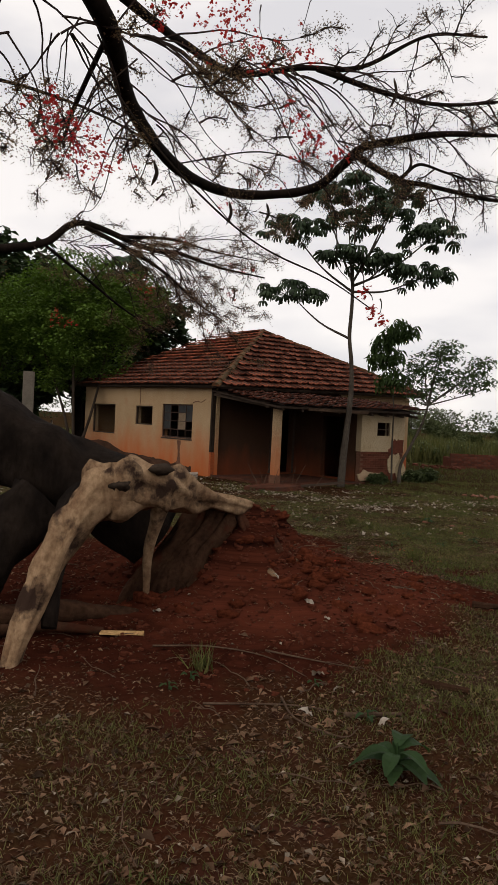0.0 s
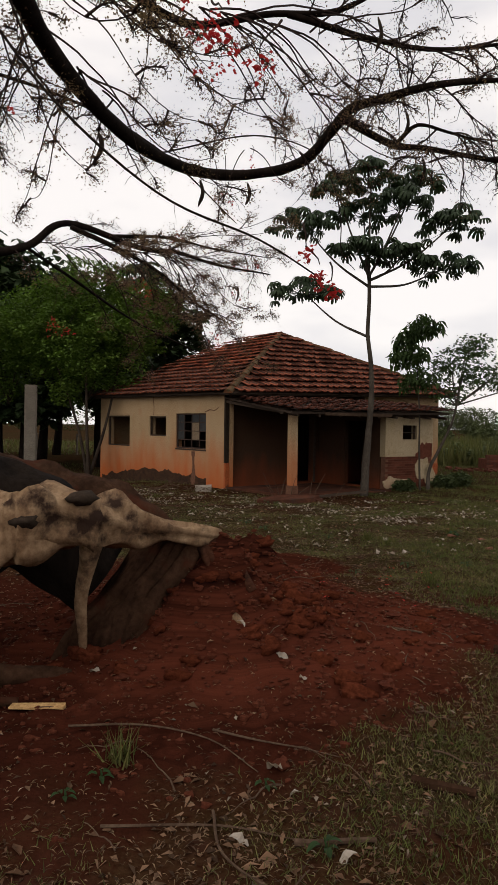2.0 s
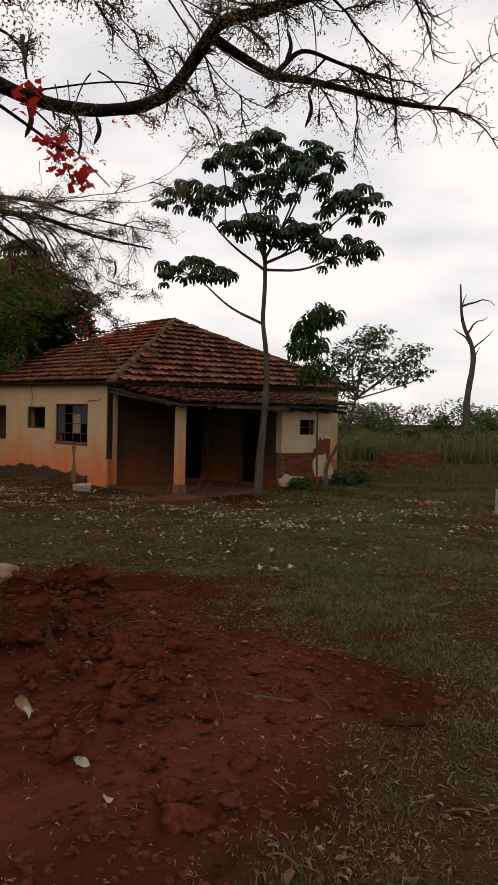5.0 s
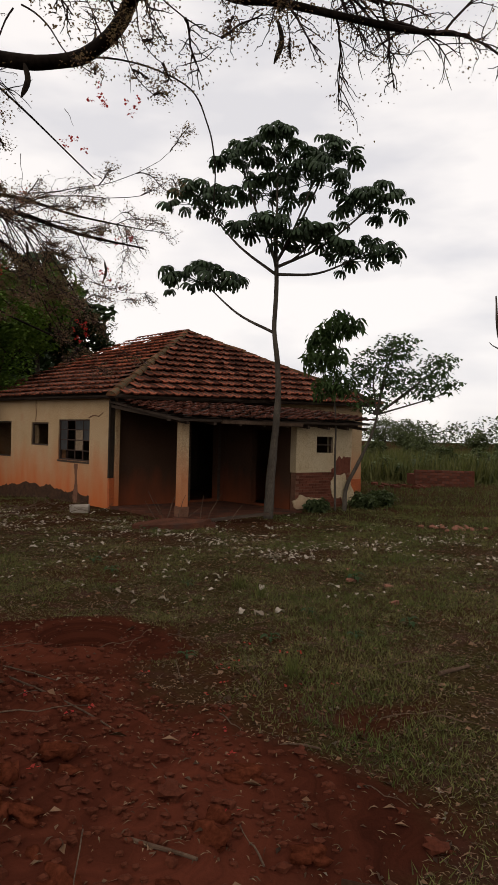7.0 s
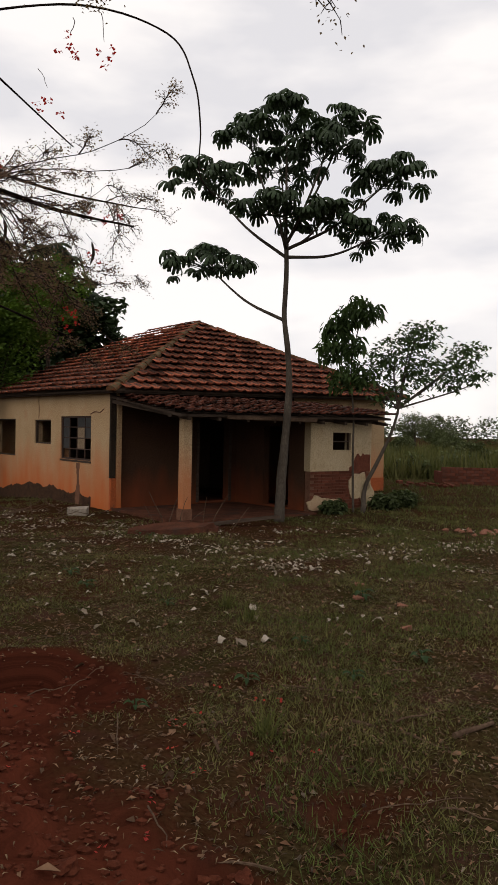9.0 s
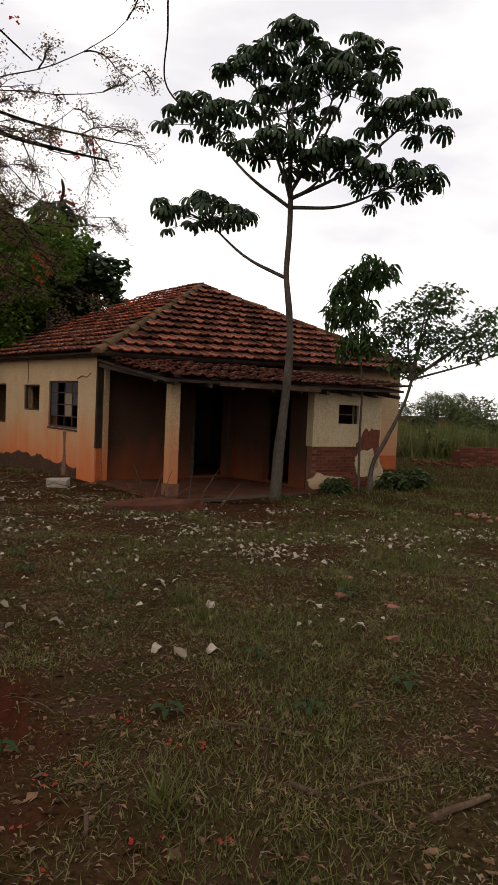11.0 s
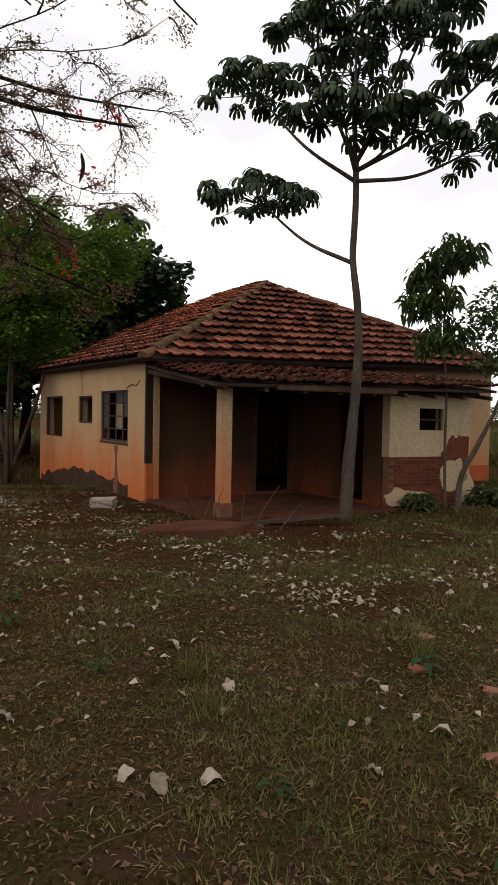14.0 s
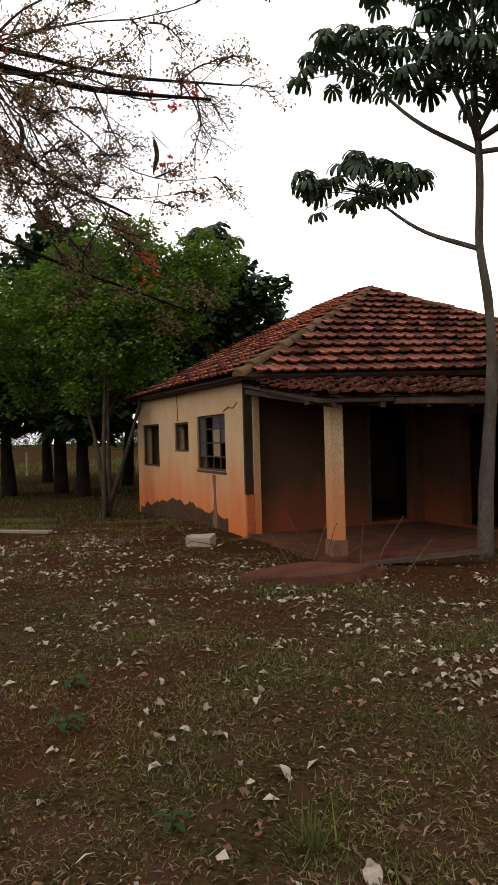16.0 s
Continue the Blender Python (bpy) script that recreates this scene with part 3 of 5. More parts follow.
fascia = Shape()
for a_, b_ in ((FL, FR), (BL, FL)):
    d_ = (b_ - a_).normalized()
    n_in = Vector((-d_.y, d_.x, 0)) * 0.06
    t_ = Vector((-d_.y, d_.x, 0)) * 0.035
    p_, q_ = a_ + n_in + d_ * 0.08, b_ + n_in - d_ * 0.08
    up_, dn_ = Vector((0, 0, -0.05)), Vector((0, 0, -0.105))
    fascia.add([p_ + dn_, q_ + dn_, q_ + dn_ + t_, p_ + dn_ + t_, p_ + up_, q_ + up_, q_ + up_ + t_, p_ + up_ + t_], [(3, 2, 1, 0), (4, 5, 6, 7), (0, 1, 5, 4), (1, 2, 6, 5), (2, 3, 7, 6), (3, 0, 4, 7)])
part("fascia", fascia, M_WOOD, roof, "dark eave timber")


def tile_shape(wd, ln, hump=0.03):
    """One clay tile lying along -y (downhill), with a round roll at one side and a turned-up edge."""
    s = Shape()
    prof = [(-0.5, 0.012), (-0.40, 0.0), (0.0, 0.0), (0.10, 0.6), (0.24, 1.0), (0.38, 0.65), (0.5, 0.05)]
    v = []
    for y, dz in ((0.0, 0.0), (-ln, 0.088)):
        for x, h in prof:
            v.append((x * wd, y, h * hump + dz))
    for x, h in prof:
        v.append((x * wd, -ln + 0.004, h * hump + 0.055))
    n_ = len(prof)
    f = [(i, n_ + i, n_ + i + 1, i + 1) for i in range(n_ - 1)] + [(n_ + i, 2 * n_ + i, 2 * n_ + i + 1, n_ + i + 1) for i in range(n_ - 1)]
    return s.add(v, f)


T_W, T_L = 0.235, 0.325
tile_base = tile_shape(T_W * 1.04, T_L * 1.12)
tile_mesh = tile_base.mesh("tile", M_TILE)
tile_old_mesh = tile_base.mesh("tile", M_TILE_OLD)


def lay(origin, along, uphill, accept, singles, single_mesh, parent, joined_mat, cols, rows, mess=0.012):
    """Rows of tiles over a plane; the first rows become single tiles, the others one mesh."""
    along, uphill = along.normalized(), uphill.normalized()
    normal = along.cross(uphill)
    rest, made = Shape(), 0
    for r in range(rows):
        for c in range(cols):
            p = origin + along * ((c + 0.5) * T_W) + uphill * ((r + 1) * T_L)
            mid = p - uphill * (T_L * 0.5)
            if not accept(mid):
                continue
            sag = -0.03 * math.sin(c * 0.21 + r * 0.4) * (mess / 0.012) * 0.5
            p = p + normal * (0.012 + sag * 0.5 + random.uniform(0, mess)) + along * random.uniform(-mess, mess) + uphill * random.uniform(-mess, mess) * 1.5
            turn = random.gauss(0, mess * 2.2)
            x_ = (along * math.cos(turn) + uphill * math.sin(turn)).normalized()
            y_ = normal.cross(x_)
            m = Matrix((x_, y_, normal)).transposed().to_4x4()
            m.translation = p
            if made < singles:
                ob = new("tile", single_mesh)
                ob.parent = parent
                ob.matrix_basis = m
                made += 1
            else:
                rest.add([m @ Vector(q) for q in tile_base.v], tile_base.f)
    if rest.v:
        part("tiles", rest, joined_mat, parent, kind="stuff")


def inside(poly):
    def test(p):
        for a, b in zip(poly, poly[1:] + poly[:1]):
            if (b.x - a.x) * (p.y - a.y) - (b.y - a.y) * (p.x - a.x) < -0.06:
                return False
        return True
    return test


front_up = (A0 - FL) - (FR - FL).normalized() * (A0 - FL).dot((FR - FL).normalized())
front_up.normalize()
lay(FL - front_up * 0.08, FR - FL, front_up, inside([FL - Vector((0, 0.2, 0)), FR - Vector((0, 0.2, 0)), A0]), 300, tile_mesh, roof, M_TILES, 44, 13)
side = (FL - BL).normalized()
left_up = (A0 - FL) - side * (A0 - FL).dot(side)
left_up.normalize()
left_tiles = part("roof_side", Shape().box(RU0 + 0.02, RV0 + 0.12, REAVE - 0.06, RU0 + 0.05, RV1 - 0.1, REAVE - 0.01), M_WOOD, house)
lay(BL - left_up * 0.08, side, left_up, inside([FL - Vector((0.2, 0, 0)), A0, A1, BL - Vector((0.2, 0, 0))]), 200, tile_mesh, left_tiles, M_TILES, 40, 16)
# ridge and hip caps
cap = Shape()
v_, n_ = [], 6
for y, r in ((0.0, 0.10), (-0.4, 0.125)):
    for k in range(n_ + 1):
        a = math.pi * k / n_
        v_.append((math.cos(a) * r, y, math.sin(a) * r * 0.9))
cap.add(v_, [(k, n_ + 1 + k, n_ + 2 + k, k + 1) for k in range(n_)] + [tuple(range(n_ + 1, 2 * n_ + 2))])
cap_mesh = cap.mesh("ridge_tile", M_RIDGE)
for a, b in ((FL, A0), (FR, A0), (A1, A0), (BL, A1)):
    d = (b - a)
    n_caps = int(d.length / 0.36)
    d.normalize()
    x_ = d.cross(Vector((0, 0, 1))).normalized()
    z_ = x_.cross(d)
    for k in range(n_caps):
        m = Matrix((x_, d, z_)).transposed().to_4x4()
        m.translation = a + d * (0.36 * (k + 1)) + Vector((random.uniform(-0.012, 0.012), random.uniform(-0.012, 0.012), random.uniform(-0.05, -0.02)))
        ob = new("ridge_tile", cap_mesh)
        ob.parent = roof
        ob.matrix_basis = m @ Matrix.Rotation(random.gauss(0, 0.04), 4, "Z")
# porch roof
P0, P1, P2, P3 = Vector((-0.2, VP - 0.38, 2.11)), Vector((5.75, VP - 0.38, 2.19)), Vector((5.75, -0.02, 2.62)), Vector((-0.02, -0.02, 2.54))
pr = Shape()
pr.add([p + Vector((0, 0, 0.0)) for p in (P0, P1, P2, P3)] + [p - Vector((0, 0, 0.05)) for p in (P0, P1, P2, P3)], [(0, 1, 2, 3), (7, 6, 5, 4), (0, 4, 5, 1), (1, 5, 6, 2), (2, 6, 7, 3), (3, 7, 4, 0)])
porch_roof = part("porch_roof", pr, M_WOOD, house, "sagging porch roof of dark mossy clay tiles")
p_up = (P3 - P0) - Vector((1, 0, 0)) * (P3 - P0).x
lay(P0 - p_up.normalized() * 0.08, P1 - P0, p_up, inside([P0 - Vector((0.1, 0.2, 0)), P1 - Vector((-0.1, 0.2, 0)), P2 + Vector((0, -0.1, 0)), P3 + Vector((0, -0.1, 0))]), 300, tile_old_mesh, porch_roof, M_TILE_OLD, 27, 8, mess=0.03)

# exposed bricks in the block's foot
brick_mesh = Shape().box(0, -0.012, 0, 0.215, 0.03, 0.055, 0.002).mesh("brick", M_BRICK)
block_foot = [o for o in house.children if o.get("label") == "exposed brick foot of the wall"][0]
for r in range(13):
    for c in range(9):
        u = 3.53 + c * 0.228 - (0.11 if r % 2 else 0)
        if u < 3.5 or u + 0.215 > 5.5:
            continue
        ob = new("brick", brick_mesh)
        ob.parent = block_foot
        ob.location = (u, VP + 0.02 + random.uniform(-0.004, 0.006), 0.08 + r * 0.067)


# ---- trees ----
def cloud(shape, centre, radii, count, size, droop=0.4, seed=1, hollow=0.55, slim=0.45):
    """Many small bent leaves filling an uneven crown."""
    rng = random.Random(seed)
    c = Vector(centre)
    for _ in range(count):
        while True:
            d = Vector((rng.uniform(-1, 1), rng.uniform(-1, 1), rng.uniform(-1, 1)))
            r = d.length
            if r > 1 or r < 0.05:
                continue
            edge = 0.78 + 0.4 * noise.noise(d.normalized() * 2.1 + Vector((seed, 0, 0)))
            clump = noise.noise(d * 3.1 + Vector((0, seed, 0)))
            if r < edge and clump > -0.12 - 0.25 * (r < 0.5) and r > hollow * rng.random():
                break
        p = c + Vector((d.x * radii[0], d.y * radii[1], d.z * radii[2]))
        leaf(shape, p, size * rng.uniform(0.6, 1.3), rng, droop, slim)


def leaf(shape, p, s, rng, droop=0.4, slim=0.45):
    a = rng.uniform(0, 2 * math.pi)
    out = Vector((math.cos(a), math.sin(a), -droop * rng.uniform(0, 1.6))).normalized()
    sd = Vector((-math.sin(a), math.cos(a), rng.uniform(-0.7, 0.7))).normalized() * (s * slim)
    mid = p + out * (s * 0.5) + Vector((0, 0, s * 0.1))
    tip = p + out * s - Vector((0, 0, s * 0.15))
    shape.add([p, mid + sd, tip, mid - sd], [(0, 1, 2, 3)])


def wander(p, d, length, steps, curl, rng, sink=0.0):
    pts = [Vector(p)]
    d = Vector(d).normalized()
    for _ in range(steps):
        d = (d + Vector((rng.gauss(0, curl), rng.gauss(0, curl), rng.gauss(0, curl) - sink))).normalized()
        pts.append(pts[-1] + d * (length / steps))
    return pts


# the umbrella-leaved tree in front of the porch
cec = thing("umbrella_tree", "slender tree with dark umbrella-shaped hand leaves", "tree")
CX, CY = 0.92, 19.5
trunk_line = smooth_line([(0.88, CY, -0.15), (0.93, CY, 1.06), (1.03, CY, 2.53), (1.0, CY, 3.4), (0.91, CY, 4.14), (0.93, CY, 4.94), (0.92, CY, 5.62)], 5)
part("trunk", Shape().tube(trunk_line, [0.112 - 0.042 * soft(i, 0, 14) - 0.026 * i / len(trunk_line) for i in range(len(trunk_line))], 10, 0.15), M_PALE_BARK, cec, smooth=True)
rng = random.Random(5)
umbrella = Shape()
for k in range(11):
    a = 2 * math.pi * k / 11
    o, s_ = Vector((math.cos(a), math.sin(a), 0)), Vector((-math.sin(a), math.cos(a), 0))
    ln_ = 1.0 + 0.14 * math.sin(k * 2.4)
    v_ = []
    for r, z, w_ in ((0.02, 0.0, 0.008), (0.10, 0.035, 0.03), (0.185, 0.01, 0.047), (0.25, -0.075, 0.05), (0.272, -0.15, 0.046), (0.265, -0.2, 0.018)):
        v_ += [o * (r * ln_) + s_ * w_ + Vector((0, 0, z * ln_ - w_ * 0.35)), o * (r * ln_) + Vector((0, 0, z * ln_)), o * (r * ln_) - s_ * w_ + Vector((0, 0, z * ln_ - w_ * 0.35))]
    umbrella.add(v_, [(3 * i + q, 3 * i + 3 + q, 3 * i + 4 + q, 3 * i + 1 + q) for i in range(5) for q in (0, 1)])
crown = Shape()
# each tier of leaves: where its limb leaves the trunk, its middle, half width and rise, how many leaf wheels
tiers = [(4.07, -0.78, 0.4, 5.42, 0.9, 0.36, 20), (5.35, -0.78, 0.2, 7.1, 0.8, 0.5, 18), (5.6, 0.05, 0.3, 8.05, 0.6, 0.5, 15), (5.62, 0.9, -0.3, 8.1, 0.6, 0.5, 15),
         (5.6, 2.05, 0.2, 8.1, 0.6, 0.5, 14), (5.6, 0.75, 0.6, 7.45, 0.8, 0.4, 17), (5.6, 1.7, -0.5, 7.4, 0.75, 0.4, 16), (5.5, 2.95, -0.1, 6.95, 0.75, 0.48, 18),
         (5.35, 2.75, 0.3, 5.95, 0.8, 0.36, 18), (5.5, 0.8, -0.6, 6.15, 0.78, 0.3, 17), (5.5, 1.7, -0.5, 6.1, 0.6, 0.3, 11)]
for bz, tx, dy, tz, rad, rise, n_ in tiers:
    n_ = int(n_ * 1.6)
    rad *= 1.06
    b, e = Vector((CX - 0.01, CY, bz)), Vector((tx, CY + dy, tz - 0.12))
    m1 = b.lerp(e, 0.5) + Vector((0, 0, -0.06 - 0.06 * abs(tx - CX)))
    line = smooth_line([b, m1, e], 6)
    part("branch", Shape().tube(line, taper(len(line), 0.036, 0.014), 6, 0.1), M_PALE_BARK, cec, smooth=True)
    for k in range(n_):
        a, r = 2.4 * k + rng.uniform(-0.4, 0.4), rad * math.sqrt((k + 0.5) / n_)
        q = Vector((tx + r * math.cos(a), CY + dy + r * math.sin(a), tz + rise * (0.55 - (r / rad) ** 2) + rng.uniform(-0.14, 0.14)))
        twig = smooth_line([e.lerp(m1, rng.uniform(0, 0.3)), e.lerp(q, 0.5) + Vector((0, 0, -0.03)), q], 3)
        crown.tube(twig, taper(len(twig), 0.010, 0.005), 3)
        m = Matrix.Translation(q) @ Euler((rng.gauss(0, 0.28), rng.gauss(0, 0.28), rng.uniform(0, 6.28))).to_matrix().to_4x4() @ Matrix.Scale(rng.uniform(0.5, 0.82), 4)
        crown.add([m @ Vector(v) for v in umbrella.v], umbrella.f)
part("crown", crown, M_LEAF_CEC, cec)

# the old flame tree: torn-up roots, fallen trunk and the boughs overhead
flame = thing("flame_tree", "old flame tree with uprooted base, bare boughs and red blossoms", "tree")


def gnarl(s, pts, r0, r1, seg=14, rough=0.45, n=6, flat=1.0):
    line = smooth_line(pts, n)
    k = len(line)
    return s.tube(line, [r0 + (r1 - r0) * i / (k - 1) for i in range(k)], seg, rough, flat)


root = Shape()
gnarl(root, [(-1.87, 4.45, -0.12), (-1.80, 4.72, 0.40), (-1.62, 4.98, 0.92), (-1.36, 5.2, 1.20), (-1.12, 5.5, 1.16)], 0.045, 0.2, 22, 0.75, 10)
gnarl(root, [(-1.5, 5.15, 1.12), (-1.15, 5.55, 1.15), (-0.85, 6.1, 1.0), (-0.5, 6.68, 0.88)], 0.23, 0.05, 22, 0.7, 10)
part("root", root, M_ROOT, flame, "bleached arching root with hollow knots", smooth=True)
leg = Shape()
gnarl(leg, [(-1.12, 5.62, 0.98), (-1.17, 5.66, 0.84), (-1.24, 5.74, 0.58), (-1.27, 5.84, 0.3), (-1.29, 5.92, -0.05)], 0.07, 0.018, 10, 0.6, 6, 0.6)
part("root", leg, M_ROOT, flame, "thin bleached hanging root", smooth=True)
# no cavity is cut: black blobs paint the shade inside the knot holes
knots = Shape()
for x, y, z, rx, rz in ((-1.08, 5.32, 1.30, 0.10, 0.045), (-1.33, 5.06, 1.19, 0.085, 0.045)):
    knots.blob((x, y, z), rx, 0.09, rz, 0.5, 6, 10)
part("knot_hole", knots, M_NEAR_BLACK, flame, "knot hole, its inner shade a solid black blob", smooth=True)
dark = Shape()
for k in range(7):
    f_ = k / 6
    gnarl(dark, [(-0.62 - 0.34 * f_, 6.5 - 0.1 * f_, 0.84 + 0.06 * f_), (-0.74 - 0.36 * f_, 6.36 - 0.08 * f_, 0.62), (-0.9 - 0.42 * f_, 6.2 - 0.05 * f_, 0.34 + 0.04 * (k % 2)), (-1.02 - 0.5 * f_, 6.06, 0.0)], 0.075 + 0.02 * (k % 3), 0.11, 14, 1.1, 8, 0.75)
gnarl(dark, [(-2.6, 5.0, 0.1), (-2.0, 5.35, 0.12), (-1.6, 5.55, 0.1), (-1.3, 5.7, 0.04)], 0.10, 0.05, 10, 0.5, 5)
gnarl(dark, [(-2.4, 4.9, 0.06), (-1.9, 5.1, 0.09), (-1.45, 5.25, 0.05)], 0.05, 0.03, 8, 0.5, 5)
part("root", dark, M_ROOT_DARK, flame, "dark rotten root mass", smooth=True)
behind = Shape()
gnarl(behind, [(-2.6, 6.9, 1.25), (-1.9, 7.1, 1.12), (-1.3, 7.25, 0.92), (-0.95, 7.35, 0.66), (-0.75, 7.4, 0.4)], 0.27, 0.1, 18, 0.5, 8)
part("root", behind, M_ROOT_DARK, flame, "dark brown root lying behind the arch", smooth=True)
torn = Shape()
for k in range(6):
    f_ = k / 5
    gnarl(torn, [(-0.6 + 0.1 * f_, 6.5 + 0.1 * f_, 0.84), (-0.5 + 0.16 * f_, 6.44 + 0.08 * f_, 0.68 + 0.03 * (k % 2)), (-0.42 + 0.24 * f_, 6.36 + 0.06 * f_, 0.46 + 0.06 * f_)], 0.05, 0.012 + 0.012 * (k % 3), 8, 1.1, 5, 0.45)
part("torn_bark", torn, M_TORN, flame, "splintered bark hanging from the root", smooth=True)
gnarl_chip = Shape()
gnarl(gnarl_chip, [(-0.34, 6.12, 0.44), (-0.24, 6.08, 0.40), (-0.14, 6.0, 0.30)], 0.02, 0.035, 7, 0.8, 4, 0.4)
part("splinter", gnarl_chip, M_ROOT, flame, "pale splintered piece of root", smooth=True)
trunk = Shape()
gnarl(trunk, [(-1.35, 6.35, 0.62), (-1.75, 6.2, 0.95), (-2.4, 6.15, 1.28), (-3.3, 6.2, 1.75), (-4.6, 6.4, 2.6), (-5.8, 6.6, 3.9)], 0.33, 0.4, 26, 0.3, 10)
gnarl(trunk, [(-2.9, 5.6, 0.05), (-2.5, 5.55, 0.55), (-2.2, 5.8, 0.95)], 0.26, 0.26, 18, 0.35, 7)
gnarl(trunk, [(-1.7, 4.75, 0.2), (-1.78, 5.1, 0.72), (-1.75, 5.6, 1.0)], 0.05, 0.16, 12, 0.5, 5)
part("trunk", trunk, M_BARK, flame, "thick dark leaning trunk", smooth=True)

boughs = [
    ([(-5.6, 6.6, 3.8), (-4.2, 5.2, 5.2), (-2.4, 4.6, 5.3), (-1.62, 5.0, 4.6), (-1.78, 6.5, 4.57), (-1.7, 8.2, 4.62), (-1.26, 9.4, 4.72), (-0.61, 9.8, 4.83), (-0.07, 9.4, 4.81), (0.27, 8.9, 4.93), (0.46, 8.6, 5.01), (0.83, 8.4, 5.02), (1.29, 8.1, 4.98), (1.83, 7.8, 4.85)], 0.085, 0.012),
    ([(0.40, 8.7, 4.96), (0.89, 8.75, 4.70), (1.29, 8.75, 4.63), (2.04, 8.8, 4.49), (2.5, 8.9, 4.5)], 0.045, 0.01),
    ([(0.95, 8.72, 4.70), (1.15, 8.7, 4.86), (1.45, 8.75, 4.80), (1.9, 8.9, 4.72)], 0.025, 0.008),
    ([(-2.6, 4.7, 5.5), (-1.63, 6.0, 5.17), (-1.38, 7.0, 5.37), (-0.92, 7.4, 5.29), (-0.29, 7.6, 5.45), (0.37, 7.8, 5.56), (1.09, 8.0, 6.0), (1.8, 8.4, 6.2)], 0.05, 0.01),
    ([(-0.1, 7.65, 5.47), (0.6, 7.9, 5.35), (1.3, 8.1, 5.3), (2.2, 8.3, 5.45)], 0.035, 0.01),
    ([(-5.6, 6.6, 3.9), (-6.6, 9.0, 4.2), (-6.3, 11.5, 4.45), (-5.81, 12.5, 4.62), (-5.17, 13.0, 4.87), (-4.61, 13.4, 5.37), (-3.51, 14.2, 5.10), (-2.93, 14.8, 5.15), (-2.2, 15.3, 5.0), (-1.2, 15.8, 4.9)], 0.11, 0.010),
    ([(-4.55, 13.4, 5.3), (-3.8, 13.9, 5.0), (-3.2, 14.6, 4.7), (-2.6, 15.2, 4.2), (-2.0, 15.6, 3.85)], 0.05, 0.008),
    ([(-4.0, 13.9, 5.25), (-3.2, 15.0, 5.5), (-2.4, 16.0, 5.5), (-1.4, 16.6, 5.45)], 0.04, 0.008),
    ([(-4.9, 5.6, 4.6), (-4.2, 8.0, 5.6), (-3.4, 10.5, 6.2), (-2.6, 12.5, 6.2), (-1.7, 14.5, 5.6)], 0.03, 0.008),
    ([(-1.66, 5.4, 4.6), (-2.2, 6.2, 4.4), (-2.7, 7.2, 4.5), (-3.4, 8.2, 4.9)], 0.022, 0.010),
    ([(-1.7, 4.95, 4.3), (-1.0, 4.6, 3.4), (-0.4, 4.5, 2.85), (0.1, 4.45, 2.6), (0.4, 4.4, 2.4)], 0.008, 0.003),
    ([(-2.6, 12.5, 6.2), (-1.2, 13.2, 6.7), (-0.2, 13.5, 6.5), (0.15, 13.4, 5.9), (0.3, 13.1, 5.2), (0.32, 13.0, 4.64), (0.55, 13.0, 4.34)], 0.014, 0.006),
    ([(-5.2, 13.0, 4.85), (-5.0, 15.0, 4.6), (-4.7, 17.5, 4.25), (-4.0, 19.6, 3.9), (-3.7, 20.1, 3.75)], 0.035, 0.012),
]
rng = random.Random(11)
twigs, feather, blossom = Shape(), Shape(), Shape()


def spray(p, d, size, dense):
    """A drooping twig with side twigs, wisps of small dry leaves and buds."""
    line = wander(p, d, size * 1.15, 8, 0.13, rng, 0.07)
    twigs.tube(line, taper(9, 0.011, 0.0035), 4)
    for k in range(2, 8):
        for _ in range(2):
            side_ = (Vector(d).normalized() + Vector((rng.gauss(0, 0.8), rng.gauss(0, 0.8), rng.gauss(0, 0.6)))).normalized()
            sub = wander(line[k], side_, size * rng.uniform(0.2, 0.5), 4, 0.2, rng, 0.1)
            twigs.tube(sub, taper(5, 0.0055, 0.0025), 3)
            for q in (sub[2], sub[-1]):
                if rng.random() < dense:
                    fine = wander(q, side_ + Vector((rng.gauss(0, 1), rng.gauss(0, 1), rng.gauss(0, 0.7))), size * 0.14, 2, 0.3, rng, 0.05)
                    twigs.tube(fine, taper(3, 0.004, 0.002), 3)
                    for _ in range(7):
                        leaf(feather, fine[-1] + Vector((rng.gauss(0, 0.05), rng.gauss(0, 0.05), rng.gauss(0, 0.04))), rng.uniform(0.012, 0.026) * (1.7 if q.y > 12 else 1), rng, 0.4, 0.35)


for pts, r0, r1 in boughs:
    line = smooth_line(pts, 7)
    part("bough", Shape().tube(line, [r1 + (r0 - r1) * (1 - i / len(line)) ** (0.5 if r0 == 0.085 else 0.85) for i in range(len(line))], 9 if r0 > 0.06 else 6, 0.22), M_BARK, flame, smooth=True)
    n_line = len(line)
    for i in range(int(n_line * 0.28), n_line):
        many = 2 if i > n_line * 0.6 else 1
        if r0 < 0.02 or pts[0] == (-5.2, 13.0, 4.85):
            many = 0
        for _ in range(many):
            if rng.random() < (0.16 if pts[-1][1] > 12 else 0.3):
                d = (line[min(i + 1, n_line - 1)] - line[i - 1]).normalized()
                d = d * 0.7 + Vector((rng.gauss(0, 0.6), rng.gauss(0, 0.6), rng.gauss(0.05, 0.45)))
                spray(line[i], d, rng.uniform(0.4, 0.9) if pts[-1][1] > 12 else rng.uniform(0.3, 0.7), 0.75 if pts[-1][1] > 12 else 0.45)


